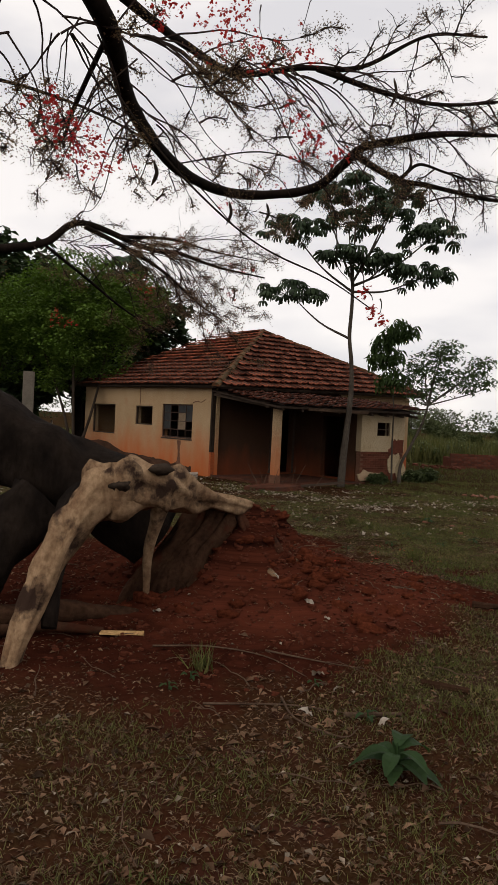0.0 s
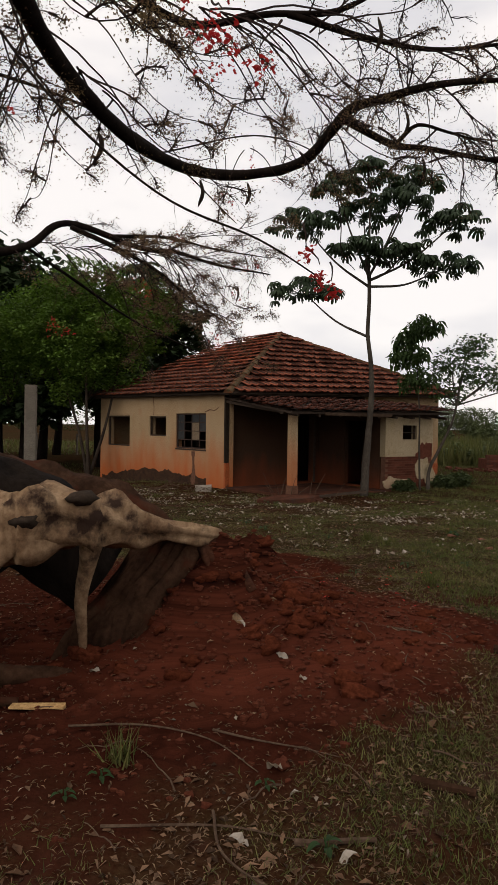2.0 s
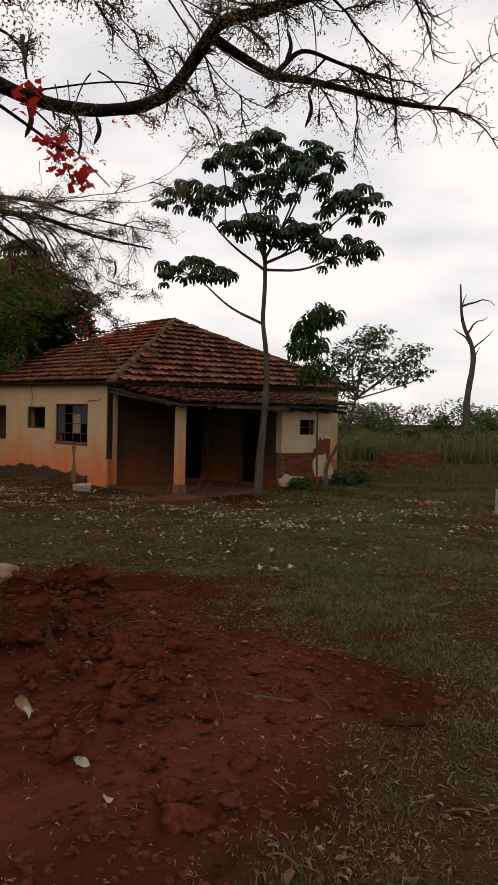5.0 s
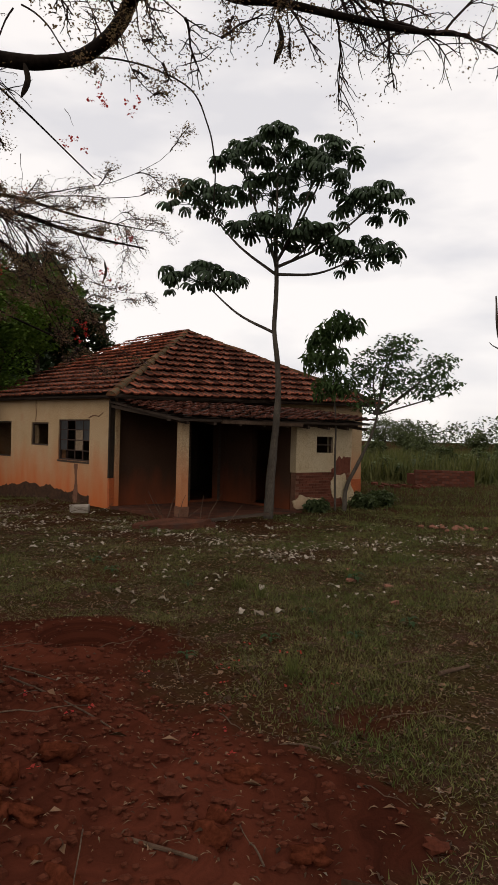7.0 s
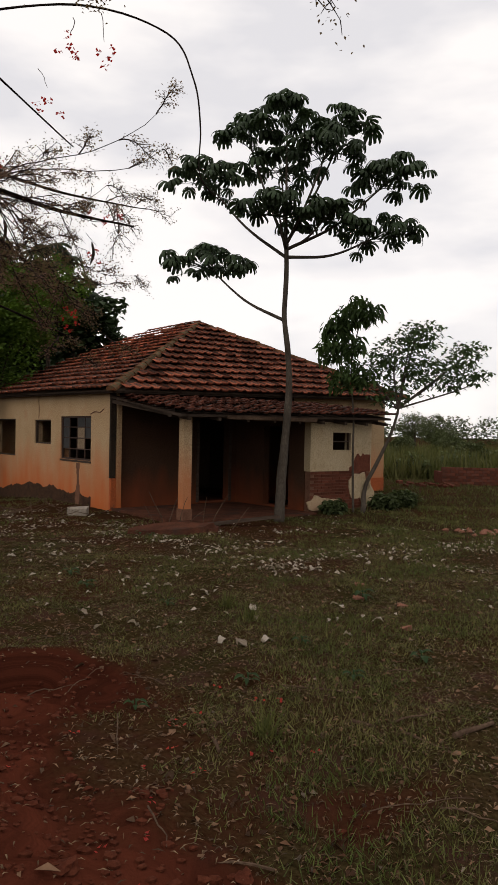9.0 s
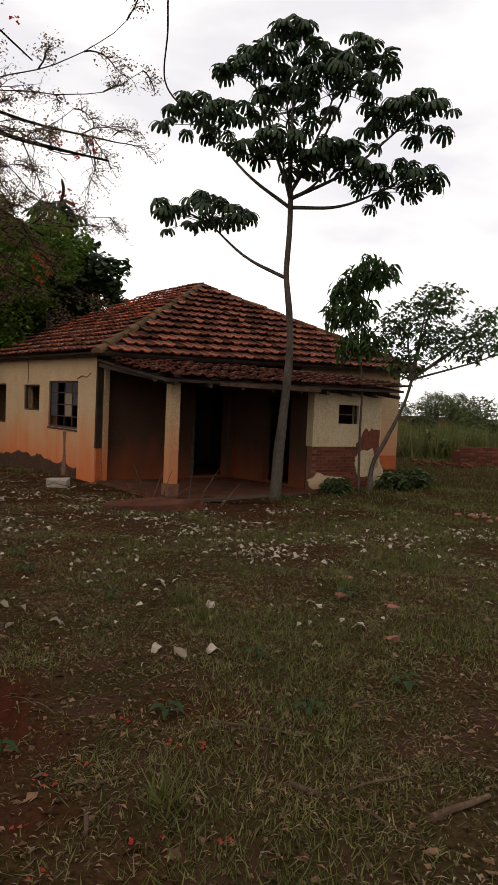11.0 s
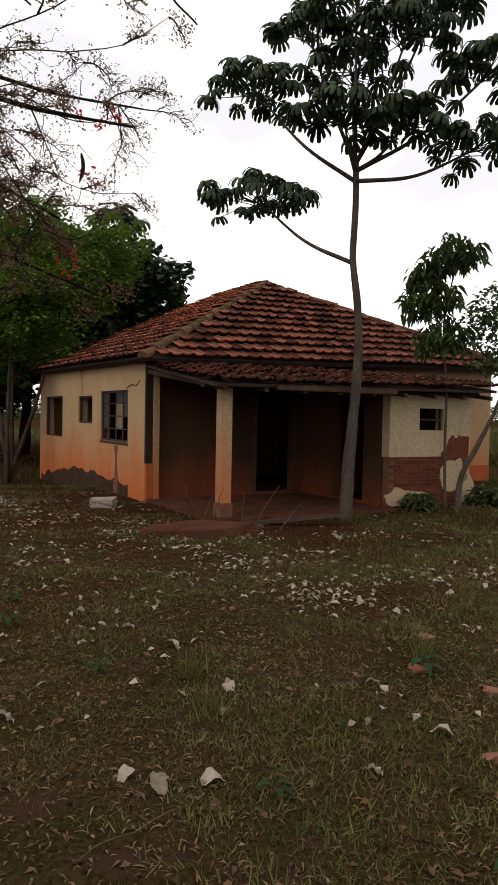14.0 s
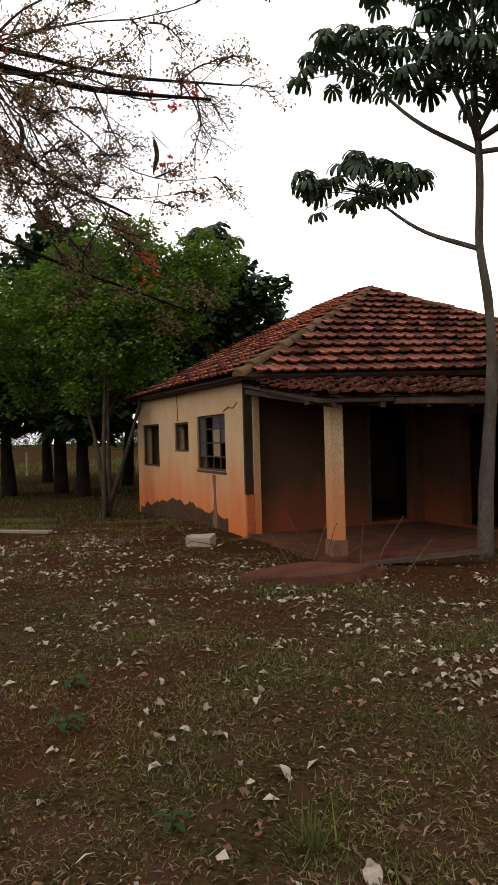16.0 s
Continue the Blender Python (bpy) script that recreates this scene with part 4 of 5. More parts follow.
def arc(p, d, length, thick, ends):
    """A long thin branch that droops, then lifts its tip, with sprays along its outer half."""
    pts, q, d = [Vector(p)], Vector(p), Vector(d).normalized()
    n_ = 14
    for k in range(n_):
        d = (d + Vector((rng.gauss(0, 0.07), rng.gauss(0, 0.07), rng.gauss(0, 0.09) + (-0.11 if k < 8 else 0.16)))).normalized()
        q = q + d * (length / n_)
        pts.append(q)
    twigs.tube(pts, taper(n_ + 1, thick, 0.0035), 4)
    for k in ends:
        spray(pts[k], d + Vector((rng.gauss(0, 0.7), rng.gauss(0, 0.7), rng.gauss(0.1, 0.5))), length * rng.uniform(0.09, 0.17), 0.9)


for k in range(44):
    b = Vector((-5.2, 13.0, 4.9)).lerp(Vector((-2.9, 14.8, 5.1)), rng.random() ** 0.8)
    arc(b, (0.8 + rng.gauss(0, 0.45), 0.3 + rng.gauss(0, 0.5), rng.uniform(-0.9, 0.95)), rng.uniform(1.2, 2.9), 0.012, (8, 11, 14))
for k in range(22):
    b = Vector((-2.3, 5.8, 5.0)).lerp(Vector((0.4, 8.2, 5.5)), rng.random())
    arc(b, (0.9 + rng.gauss(0, 0.35), 0.5 + rng.gauss(0, 0.4), rng.uniform(-0.35, 0.5)), rng.uniform(1.0, 2.4), 0.010, (9, 12, 14))
for k in range(16):
    b = Vector((-2.4, 5.0, 5.0)).lerp(Vector((-1.7, 7.6, 4.75)), rng.random())
    arc(b, (rng.gauss(0.1, 0.6), 0.8, rng.uniform(-0.5, 0.3)), rng.uniform(0.8, 1.8), 0.010, (10, 14))
for k in range(16):
    b = Vector((-2.7, 4.6, 4.2)).lerp(Vector((-1.3, 5.6, 4.7)), rng.random())
    arc(b, (rng.gauss(0.3, 0.6), rng.gauss(0.2, 0.5), rng.uniform(-0.6, 0.4)), rng.uniform(0.6, 1.4), 0.009, (8, 11, 14))
for k in range(9):
    b = Vector((-1.2, 9.3, 4.8)).lerp(Vector((1.2, 8.3, 5.0)), rng.random())
    arc(b, (rng.gauss(0.2, 0.5), 0.5, rng.uniform(-0.9, -0.2)), rng.uniform(0.4, 0.9), 0.007, (10, 14))
part("fine_twig_mass", twigs, M_TWIG, flame, "fine bare twigs", kind="stuff")
part("wispy_leaves", feather, M_LEAF_FEATHER, flame, "sparse dry feathery leaves", kind="stuff")
for cx, cy, cz, rad, n_ in ((-0.75, 5.6, 4.75, 0.28, 260), (-0.2, 5.9, 4.7, 0.2, 140), (-0.45, 5.2, 4.3, 0.16, 120), (-1.52, 4.49, 3.41, 0.22, 330), (-1.7, 4.5, 3.6, 0.2, 200), (-1.35, 4.45, 3.3, 0.12, 60), (-0.04, 4.21, 3.37, 0.14, 90), (0.12, 4.25, 3.28, 0.08, 40), (-0.15, 4.3, 3.55, 0.12, 50), (-1.0, 4.4, 4.25, 0.25, 110), (-0.6, 4.6, 4.3, 0.2, 70),
                            (0.38, 4.4, 2.42, 0.05, 45), (0.43, 4.42, 2.36, 0.04, 35), (0.32, 4.38, 2.5, 0.05, 25), (-6.2, 16.3, 3.9, 0.3, 60), (-5.7, 16.2, 3.8, 0.18, 35), (-4.0, 16.3, 4.75, 0.35, 90), (-2.5, 16.7, 3.75, 0.28, 70),
                            (-1.77, 16.0, 5.1, 0.12, 30), (-1.5, 16.0, 5.2, 0.14, 35), (-2.0, 16.0, 5.2, 0.12, 25), (-1.95, 16.3, 4.63, 0.12, 25), (-1.2, 13.0, 6.05, 0.15, 30), (-0.8, 13.0, 6.0, 0.14, 25), (-1.87, 14.0, 6.0, 0.16, 30), (-3.0, 15.0, 5.55, 0.2, 35)):
    for _ in range(max(n_ // 6, 4)):
        q = Vector((cx + rng.gauss(0, rad * 0.4), cy + rng.gauss(0, rad * 0.5), cz + rng.gauss(0, rad * 0.4)))
        for _ in range(7):
            g_ = 0.012 * (1.8 if cy > 10 else 1)
            leaf(blossom, q + Vector((rng.gauss(0, g_), rng.gauss(0, g_), rng.gauss(0, g_))), rng.uniform(0.014, 0.026) * (1.8 if cy > 10 else 1), rng, 0.5, 0.6)
    stem = wander((cx, cy, cz + rad), (rng.gauss(0, 0.3), rng.gauss(0, 0.3), 1), rad * 2.2, 4, 0.2, rng)
    part("flower_stem", Shape().tube(stem, taper(5, 0.003, 0.006), 4), M_TWIG, flame)
part("blossoms", blossom, M_FLOWER, flame, "clusters of scarlet blossoms", kind="stuff")
# long seed pods hanging from the boughs
for x, y, z, ln in ((1.22, 8.9, 4.62, 0.3), (1.02, 8.6, 4.98, 0.28), (0.7, 7.5, 5.3, 0.3), (-1.1, 8.6, 4.35, 0.28), (-0.7, 9.3, 4.55, 0.26), (-1.7, 7.2, 4.3, 0.24), (-3.0, 15.2, 4.85, 0.35), (-1.9, 15.9, 4.7, 0.35), (-3.6, 14.6, 4.8, 0.3)):
    line = smooth_line([(x, y, z), (x + 0.03, y, z - ln * 0.5), (x - 0.02, y, z - ln)], 4)
    part("seed_pod", Shape().tube(line, [0.008, 0.02, 0.024, 0.024, 0.024, 0.024, 0.022, 0.016, 0.005], 6, 0, 0.4), M_NEAR_BLACK, flame)


def leafy_tree(name, label, base, height, crowns, mat, trunk_r, count, size, seed, stems=1, bark=M_BARK, slim=0.45, droop=0.4):
    t = thing(name, label, "tree")
    r_ = random.Random(seed)
    gz = ground_z(base[0], base[1]) - 0.15
    for s_i in range(stems):
        off = Vector((r_.gauss(0, 0.16), r_.gauss(0, 0.16), 0)) if stems > 1 else Vector((0, 0, 0))
        top = Vector(crowns[s_i % len(crowns)][0])
        b = Vector((base[0], base[1], gz)) + off
        line = smooth_line([b, b.lerp(top, 0.35) + Vector((r_.gauss(0, 0.12), r_.gauss(0, 0.12), 0.3)), top], 6)
        part("trunk", Shape().tube(line, taper(len(line), trunk_r, trunk_r * 0.3), 8, 0.2), bark, t, smooth=True)
    cr = Shape()
    for k, (c, radii) in enumerate(crowns):
        share = radii[0] * radii[1] * radii[2]
        total = sum(q[1][0] * q[1][1] * q[1][2] for q in crowns)
        for j in range(5):
            e = Vector(c) + Vector((r_.uniform(-0.7, 0.7) * radii[0], r_.uniform(-0.7, 0.7) * radii[1], r_.uniform(-0.6, 0.6) * radii[2]))
            o = Vector(c) - Vector((0, 0, radii[2] * 0.9))
            line = smooth_line([o, o.lerp(e, 0.5) + Vector((0, 0, 0.1)), e], 4)
            part("limb", Shape().tube(line, taper(len(line), trunk_r * 0.4, trunk_r * 0.08), 5), bark, t)
        cloud(cr, c, radii, int(count * share / total), size, droop, seed + k, slim=slim)
    part("crown", cr, mat, t)
    return t


# the bushy green tree at the back corner of the house
leafy_tree("bushy_tree", "many-stemmed bushy tree with bright green foliage", (-8.3, 24.0), 7, [((-8.9, 25.2, 4.4), (3.0, 2.4, 2.1)), ((-7.6, 26.0, 5.6), (2.0, 2.0, 1.7)), ((-10.6, 25.4, 5.2), (2.2, 2.2, 2.0)), ((-9.0, 25.6, 6.7), (2.3, 1.8, 1.2)), ((-6.6, 26.5, 6.2), (1.2, 1.4, 1.3)), ((-12.2, 26.0, 4.6), (2.0, 2.0, 2.4))], M_LEAF_BUSH, 0.07, 42000, 0.115, 3, stems=4, bark=M_TRUNK)
# darker trees behind, with stout trunks over shaded grass
for k, (x, y, top, w_) in enumerate(((-17.0, 30.4, 7.5, 3.4), (-15.6, 31.6, 11.6, 2.6), (-21.5, 38.0, 12.5, 4.6), (-18.2, 44.0, 12.5, 4.8), (-13.2, 40.0, 9.0, 4.0), (-9.2, 38.5, 6.2, 3.2), (-13.8, 30.5, 6.5, 2.6), (-19.0, 27.0, 10.5, 3.4), (-26.0, 34.0, 12.0, 5.0), (-15.5, 36.0, 11.5, 3.8), (-11.2, 33.0, 8.2, 3.0))):
    leafy_tree("shade_tree", "tall dark green tree with a stout trunk", (x, y), top, [((x, y, top * 0.62), (w_, w_, top * 0.36)), ((x + 0.8, y - 0.6, top * 0.42), (w_ * 0.8, w_ * 0.8, top * 0.18))], M_LEAF_DARK, 0.3, 3800, 0.42, 40 + k, slim=0.5)
leafy_tree("shade_tree", "dark green tree close behind the house", (-6.9, 29.7), 7, [((-6.6, 29.2, 5.4), (1.6, 1.5, 1.9)), ((-7.8, 29.6, 6.2), (1.6, 1.5, 1.6))], M_LEAF_DARK, 0.12, 3600, 0.24, 73, slim=0.5)
# a second umbrella tree behind the roof
back = thing("umbrella_tree", "umbrella-leaved tree rising behind the house roof", "tree")
line = smooth_line([(-8.4, 30.0, -0.3), (-8.3, 30.0, 3), (-8.5, 30.2, 6.5)], 5)
part("trunk", Shape().tube(line, taper(len(line), 0.13, 0.06), 8), M_PALE_BARK, back, smooth=True)
crown = Shape()
rng = random.Random(8)
for c, n_ in (((-8.6, 30.6, 8.3), 14), ((-7.9, 30.4, 7.0), 10), ((-7.2, 30.2, 5.9), 8), ((-9.4, 30.5, 7.4), 12)):
    crown.tube(smooth_line([(-8.5, 30.2, 6.0), Vector(c) - Vector((0, 0, 0.5)), c], 4), taper(9, 0.04, 0.015), 5)
    for _ in range(n_):
        m = Matrix.Translation((c[0] + rng.gauss(0, 0.4), c[1] + rng.gauss(0, 0.4), c[2] + rng.gauss(0, 0.3))) @ Euler((rng.gauss(0, 0.3), rng.gauss(0, 0.3), rng.uniform(0, 6))).to_matrix().to_4x4() @ Matrix.Scale(1.3, 4)
        crown.add([m @ Vector(v) for v in umbrella.v], umbrella.f)
part("crown", crown, M_LEAF_CEC, back)

# the sapling and the leaning tree beside the brick block
sap = thing("sapling", "thin sapling with a dense tuft of drooping green leaves", "tree")
line = smooth_line([(2.45, 21.2, -0.05), (2.42, 21.3, 1.2), (2.42, 21.4, 2.2), (2.34, 21.4, 3.3), (2.5, 21.4, 4.3)], 5)
part("trunk", Shape().tube(line, taper(len(line), 0.03, 0.012), 6), M_PALE_BARK, sap, smooth=True)
cr = Shape()
for c, r_, n_ in (((2.1, 21.4, 3.85), (0.62, 0.5, 0.5), 400), ((2.5, 21.4, 4.6), (0.6, 0.5, 0.42), 340), ((2.35, 21.4, 3.15), (0.62, 0.5, 0.42), 280), ((2.0, 21.4, 4.3), (0.4, 0.4, 0.3), 160)):
    cloud(cr, c, r_, n_, 0.22, 1.3, 77, slim=0.2)
part("crown", cr, M_LEAF_SAP, sap)
lean = thing("leaning_tree", "small leaning tree with open sparse foliage", "tree")
line = smooth_line([(2.66, 21.2, 0.0), (2.72, 21.4, 0.6), (3.0, 21.4, 1.23), (3.33, 21.4, 2.02), (3.53, 21.4, 3.0), (3.75, 21.4, 4.0)], 5)
part("trunk", Shape().tube(line, taper(len(line), 0.06, 0.015), 7, 0.2), M_PALE_BARK, lean, smooth=True)
cr = Shape()
for c, r_, n_ in (((3.5, 21.4, 3.6), (0.95, 0.7, 0.65), 620), ((4.35, 21.5, 3.2), (0.95, 0.7, 0.5), 560), ((3.85, 21.4, 4.1), (0.65, 0.5, 0.4), 300), ((3.3, 21.6, 2.8), (0.8, 0.6, 0.5), 330), ((4.9, 21.6, 3.7), (0.6, 0.5, 0.35), 240), ((5.1, 21.6, 3.15), (0.5, 0.4, 0.25), 120), ((3.0, 21.5, 3.4), (0.5, 0.5, 0.4), 160)):
    bl = smooth_line([(3.4, 21.4, 2.4), Vector(c) - Vector((0.2, 0, 0.25)), c], 4)
    part("branch", Shape().tube(bl, taper(len(bl), 0.025, 0.008), 5), M_PALE_BARK, lean)
    cloud(cr, c, r_, n_, 0.13, 0.5, 91, hollow=0.2, slim=0.3)
part("crown", cr, M_LEAF_SAP, lean)
# bare dead tree out in the field
dead = thing("dead_tree", "leafless dead tree standing in the field", "tree")
rng = random.Random(21)
main = smooth_line([(13.4, 45, -0.2), (13.3, 45, 3), (13.6, 45, 6), (12.9, 45, 8), (12.7, 45, 10.2)], 5)
part("trunk", Shape().tube(main, taper(len(main), 0.26, 0.04), 7, 0.2), M_PALE_BARK, dead)
for i in (6, 8, 10, 11, 13, 15, 17):
    bl = wander(main[i], (rng.gauss(0, 1), rng.gauss(0, 0.3), 0.7), rng.uniform(1.2, 2.6), 5, 0.25, rng)
    part("branch", Shape().tube(bl, taper(6, 0.08, 0.015), 5), M_PALE_BARK, dead)

# ---- the field beyond ----
rng = random.Random(31)
reed = Shape()


def blade(shape, x, y, z, h, w_, bend):
    a = rng.uniform(0, math.pi)
    dx, dy = math.cos(a) * w_, math.sin(a) * w_
    bx, by = rng.gauss(0, bend), rng.gauss(0, bend)
    shape.add([(x - dx, y - dy, z), (x + dx, y + dy, z), (x + bx, y + by, z + h)], [(0, 1, 2)])


for _ in range(16000):
    y = 33 + 45 * rng.random() ** 1.6
    x = rng.uniform(2, 12 + 0.55 * y)
    blade(reed, x, y, ground_z(x, y) - 0.02, rng.uniform(0.5, 1.4), 0.05, 0.25)
for _ in range(5000):
    y = rng.uniform(44, 75)
    x = rng.uniform(-40, -6)
    blade(reed, x, y, ground_z(x, y) - 0.02, rng.uniform(0.2, 0.5), 0.05, 0.2)
for _ in range(30000):
    y = rng.uniform(17, 36)
    x = rng.uniform(-22, -3) if rng.random() < 0.35 else rng.uniform(2.5, 15)
    if y < 21 and x < 0:
        continue
    blade(reed, x, y, ground_z(x, y) - 0.01, rng.uniform(0.03, 0.12), 0.014, 0.05)
solo("field_grass", reed, M_REED, "tall pale green grass of the open field", "grass", kind="stuff")
for k in range(26):
    y = rng.uniform(55, 120) if k > 9 else rng.uniform(40, 58)
    x = rng.uniform(0.12, 0.62) * y if k > 9 else 5.5 + k * 1.9
    hgt = rng.uniform(2.0, 4.6) * y / 85 if k > 9 else rng.uniform(0.9, 1.9)
    tr_ = thing("far_tree", "rounded green tree across the field", "tree", group="trees across the field")
    part("trunk", Shape().tube([(x, y, -0.3), (x + 0.1, y, hgt * 0.4), (x, y, hgt * 0.7)], [0.22, 0.16, 0.06], 6), M_PALE_BARK, tr_)
    cr = Shape()
    cloud(cr, (x, y, hgt * 0.6), (hgt * (0.4 + 0.3 * (k % 3) / 2), hgt * 0.4, hgt * 0.45), 2600, 0.10 + 0.0012 * y, 0.3, 200 + k, slim=0.35)
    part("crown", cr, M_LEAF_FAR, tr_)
woods = Shape()
for k in range(90):
    a = rng.uniform(-62, 62)
    d = rng.uniform(170, 260)
    x, y = d * math.sin(radians(a)), d * math.cos(radians(a))
    cloud(woods, (x, y, 3.2), (rng.uniform(5, 11), 4, rng.uniform(3.0, 6.0)), 650, 0.75, 0.3, 400 + k, slim=0.4)
solo("far_woods", woods, M_LEAF_SHRUB, "hazy belt of far woods on the horizon", "woods", kind="stuff")
# low shrubs in front of the field
for k, (x, y, s_) in enumerate(((5.4, 34, 0.8), (7.4, 36, 0.9), (10.5, 39, 1.0), (13.5, 42, 1.1), (3.7, 22.6, 0.35), (3.2, 21.9, 0.3), (2.0, 20.9, 0.25))):
    sh = thing("shrub", "low scrubby green shrub", "shrub")
    cr = Shape()
    cloud(cr, (x, y, s_ * 0.75), (s_ * 1.2, s_, s_ * 0.8), 700, 0.12 + 0.05 * s_, 0.3, 300 + k, hollow=0.2, slim=0.35)
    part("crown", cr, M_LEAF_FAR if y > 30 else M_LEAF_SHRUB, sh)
    for _ in range(4):
        st = wander((x + rng.gauss(0, 0.08), y, ground_z(x, y) - 0.05), (rng.gauss(0, 0.4), rng.gauss(0, 0.4), 1), s_ * 1.2, 4, 0.15, rng)
        part("stem", Shape().tube(st, taper(5, 0.03, 0.01), 5), M_PALE_BARK, sh)
# fence posts in the pasture behind the trees
post_mesh = Shape().box(-0.05, -0.05, -0.4, 0.05, 0.05, 1.3, 0.01).mesh("fence_post", M_GREY_WOOD)
for k in range(9):
    ob = solo("fence_post", post_mesh, None, "grey weathered pasture fence post", "post", Matrix.Translation((-30 + k * 2.6, 43 + k * 0.3, ground_z(-30 + k * 2.6, 43) + 0.1)), group="pasture fence posts")
# concrete post
solo("concrete_post", Shape().box(-0.14, -0.14, -0.4, 0.14, 0.14, 2.7, 0.015), M_CONCRETE, "tall mossy concrete post by the trees", "post", pose(-7.5, 18.0, 0, 0, 0, 20))
solo("utility_pole", Shape().tube([(-7.0, 29.0, -0.3), (-7.0, 29.0, 5.6)], [0.07, 0.055], 8), M_CONCRETE, "thin grey utility pole behind the house", "pole")
# low brick ruin and rubble in the field
ruin = thing("brick_ruin", "low ruined wall of dark red brick", "wall", pose(7.0, 30.5, -0.06, 0, 0, 4))
part("core", Shape().box(-1.1, -0.1, -0.2, 1.1, 0.1, 0.78).box(-1.1, 0.1, -0.2, -0.9, 1.2, 0.6), M_BRICK, ruin)
rb = Shape().box(0, -0.13, 0, 0.26, -0.095, 0.085, 0.003).mesh("brick", M_BRICK)
for r in range(8):
    for c in range(8):
        ob = new("brick", rb)
        ob.parent = ruin
        ob.location = (-1.1 + c * 0.275 - (0.1 if r % 2 and c else 0), 0, r * 0.1)
for k in range(16):
    x, y = 5.4 + rng.uniform(-1.0, 0.9), 29.6 + rng.uniform(-1, 0.8)
    solo("rubble", Shape().box(-0.13, -0.07, -0.05, 0.13, 0.07, 0.06, 0.02), M_BRICK, "fallen broken red brick in the grass", "rubble", pose(x, y, ground_z(x, y) + 0.03, rng.uniform(-15, 15), rng.uniform(-15, 15), rng.uniform(0, 180)), group="fallen bricks")
M_PINK = material("pinkish_brick_bits", (0.28, 0.13, 0.09), (0.2, 0.09, 0.06), 8, 0.9, 0.3, 40)
for k in range(22):
    x, y = 4.75 + rng.gauss(0, 0.3), 18.8 + rng.gauss(0, 0.25)
    solo("rubble", Shape().blob((0, 0, 0), 0.07, 0.05, 0.035, 0.5, 4, 6), M_PINK, "pale pink bit of broken tile", "rubble", pose(x, y, ground_z(x, y) + 0.02, 0, 0, rng.uniform(0, 180)), group="heap of broken tile")

# ---- things lying near the house ----
slab = Shape()
rim = [(0.75 * math.cos(a) * (1 + 0.55 * noise.noise((1.8 * math.cos(a), 1.8 * math.sin(a), 4))), 0.34 * math.sin(a) * (1 + 0.6 * noise.noise((1.8 * math.sin(a), 1.8 * math.cos(a), 9)))) for a in (2 * math.pi * k / 16 for k in range(16))]
slab.add([(x, y, 0.07) for x, y in rim] + [(x * 1.06, y * 1.06, -0.12) for x, y in rim], [tuple(range(16))] + [(k, 16 + k, 16 + (k + 1) % 16, (k + 1) % 16) for k in range(16)])
slab_mesh = slab.mesh("stone_slab", M_SLAB)
solo("stone_slab", slab_mesh, None, "broken reddish cement slab before the porch", "slab", pose(-0.95, 17.35, 0.04, 2, -2, 32))
solo("stone_slab", slab_mesh, None, "broken reddish cement slab before the porch", "slab", pose(-0.25, 17.85, 0.02, -3, 2, 100) @ Matrix.Scale(0.45, 4))
solo("stone_block", Shape().box(-0.2, -0.13, -0.1, 0.2, 0.13, 0.17, 0.025), M_STONE, "pale squared stone by the wall", "stone", pose(-3.3, 19.35, 0.0, 3, 0, 12))
solo("plank", Shape().box(-0.9, -0.09, 0, 0.9, 0.09, 0.035, 0.006), M_GREY_WOOD, "grey loose plank on the ground", "plank", pose(-7.6, 19.9, ground_z(-7.6, 19.9) + 0.02, 0, 0, 8))
solo("plank", Shape().box(-0.75, -0.06, 0, 0.75, 0.06, 0.05, 0.01), M_WOOD, "dark rotten plank by the porch", "plank", pose(0.2, 18.7, 0.06, 0, -6, 15))
wchip = Shape().box(-0.16, -0.025, 0, 0.16, 0.03, 0.022, 0.009)
solo("marker_post", Shape().box(-0.09, -0.09, -0.2, 0.09, 0.09, 0.52, 0.01), M_STONE, "short pale concrete marker post in the grass", "post", pose(5.82, 16.95, 0, 0, 0, 10))
solo("wood_chip", wchip, M_CHIP, "yellow freshly split piece of wood", "wood chip", pose(-1.29, 5.17, ground_z(-1.29, 5.17) + 0.004, 0, 0, 6))

# dry leaves: big curled pale ones singly, the small litter as stuff
def curled(seed, ln=0.16, wd=0.055):
    r_ = random.Random(seed)
    s, v = Shape(), []
    n_ = 6
    for i in range(n_ + 1):
        t = i / n_
        w_ = wd * math.sin(math.pi * min(max(t, 0.04), 0.97)) ** 0.8
        z = 0.03 * math.sin(t * math.pi * r_.uniform(0.8, 1.6)) + r_.uniform(0, 0.006)
        c = r_.uniform(0.2, 0.8)
        v += [((t - 0.5) * ln, -w_, z + w_ * c), ((t - 0.5) * ln, 0, z), ((t - 0.5) * ln, w_, z + w_ * c * r_.uniform(0.4, 1.2))]
    f = []
    for i in range(n_):
        for j in range(2):
            a = i * 3 + j
            f.append((a, a + 3, a + 4, a + 1))
    return s.add(v, f)


leaf_meshes = [curled(k, 0.13 + 0.02 * (k % 3), 0.04 + 0.008 * (k % 2)).mesh("dry_leaf", M_DRYLEAF if k % 3 else M_BITS) for k in range(8)]
rng = random.Random(51)


def drop(x, y, s, label="curled pale dry leaf on the ground", tilt=18, k=None):
    solo("dry_leaf", leaf_meshes[rng.randrange(8) if k is None else k], None, label, "leaf", pose(x, y, ground_z(x, y) + 0.008, rng.gauss(0, tilt), rng.gauss(0, tilt), rng.uniform(0, 360)) @ Matrix.Scale(s * 0.6, 4), group="fallen dry leaves")


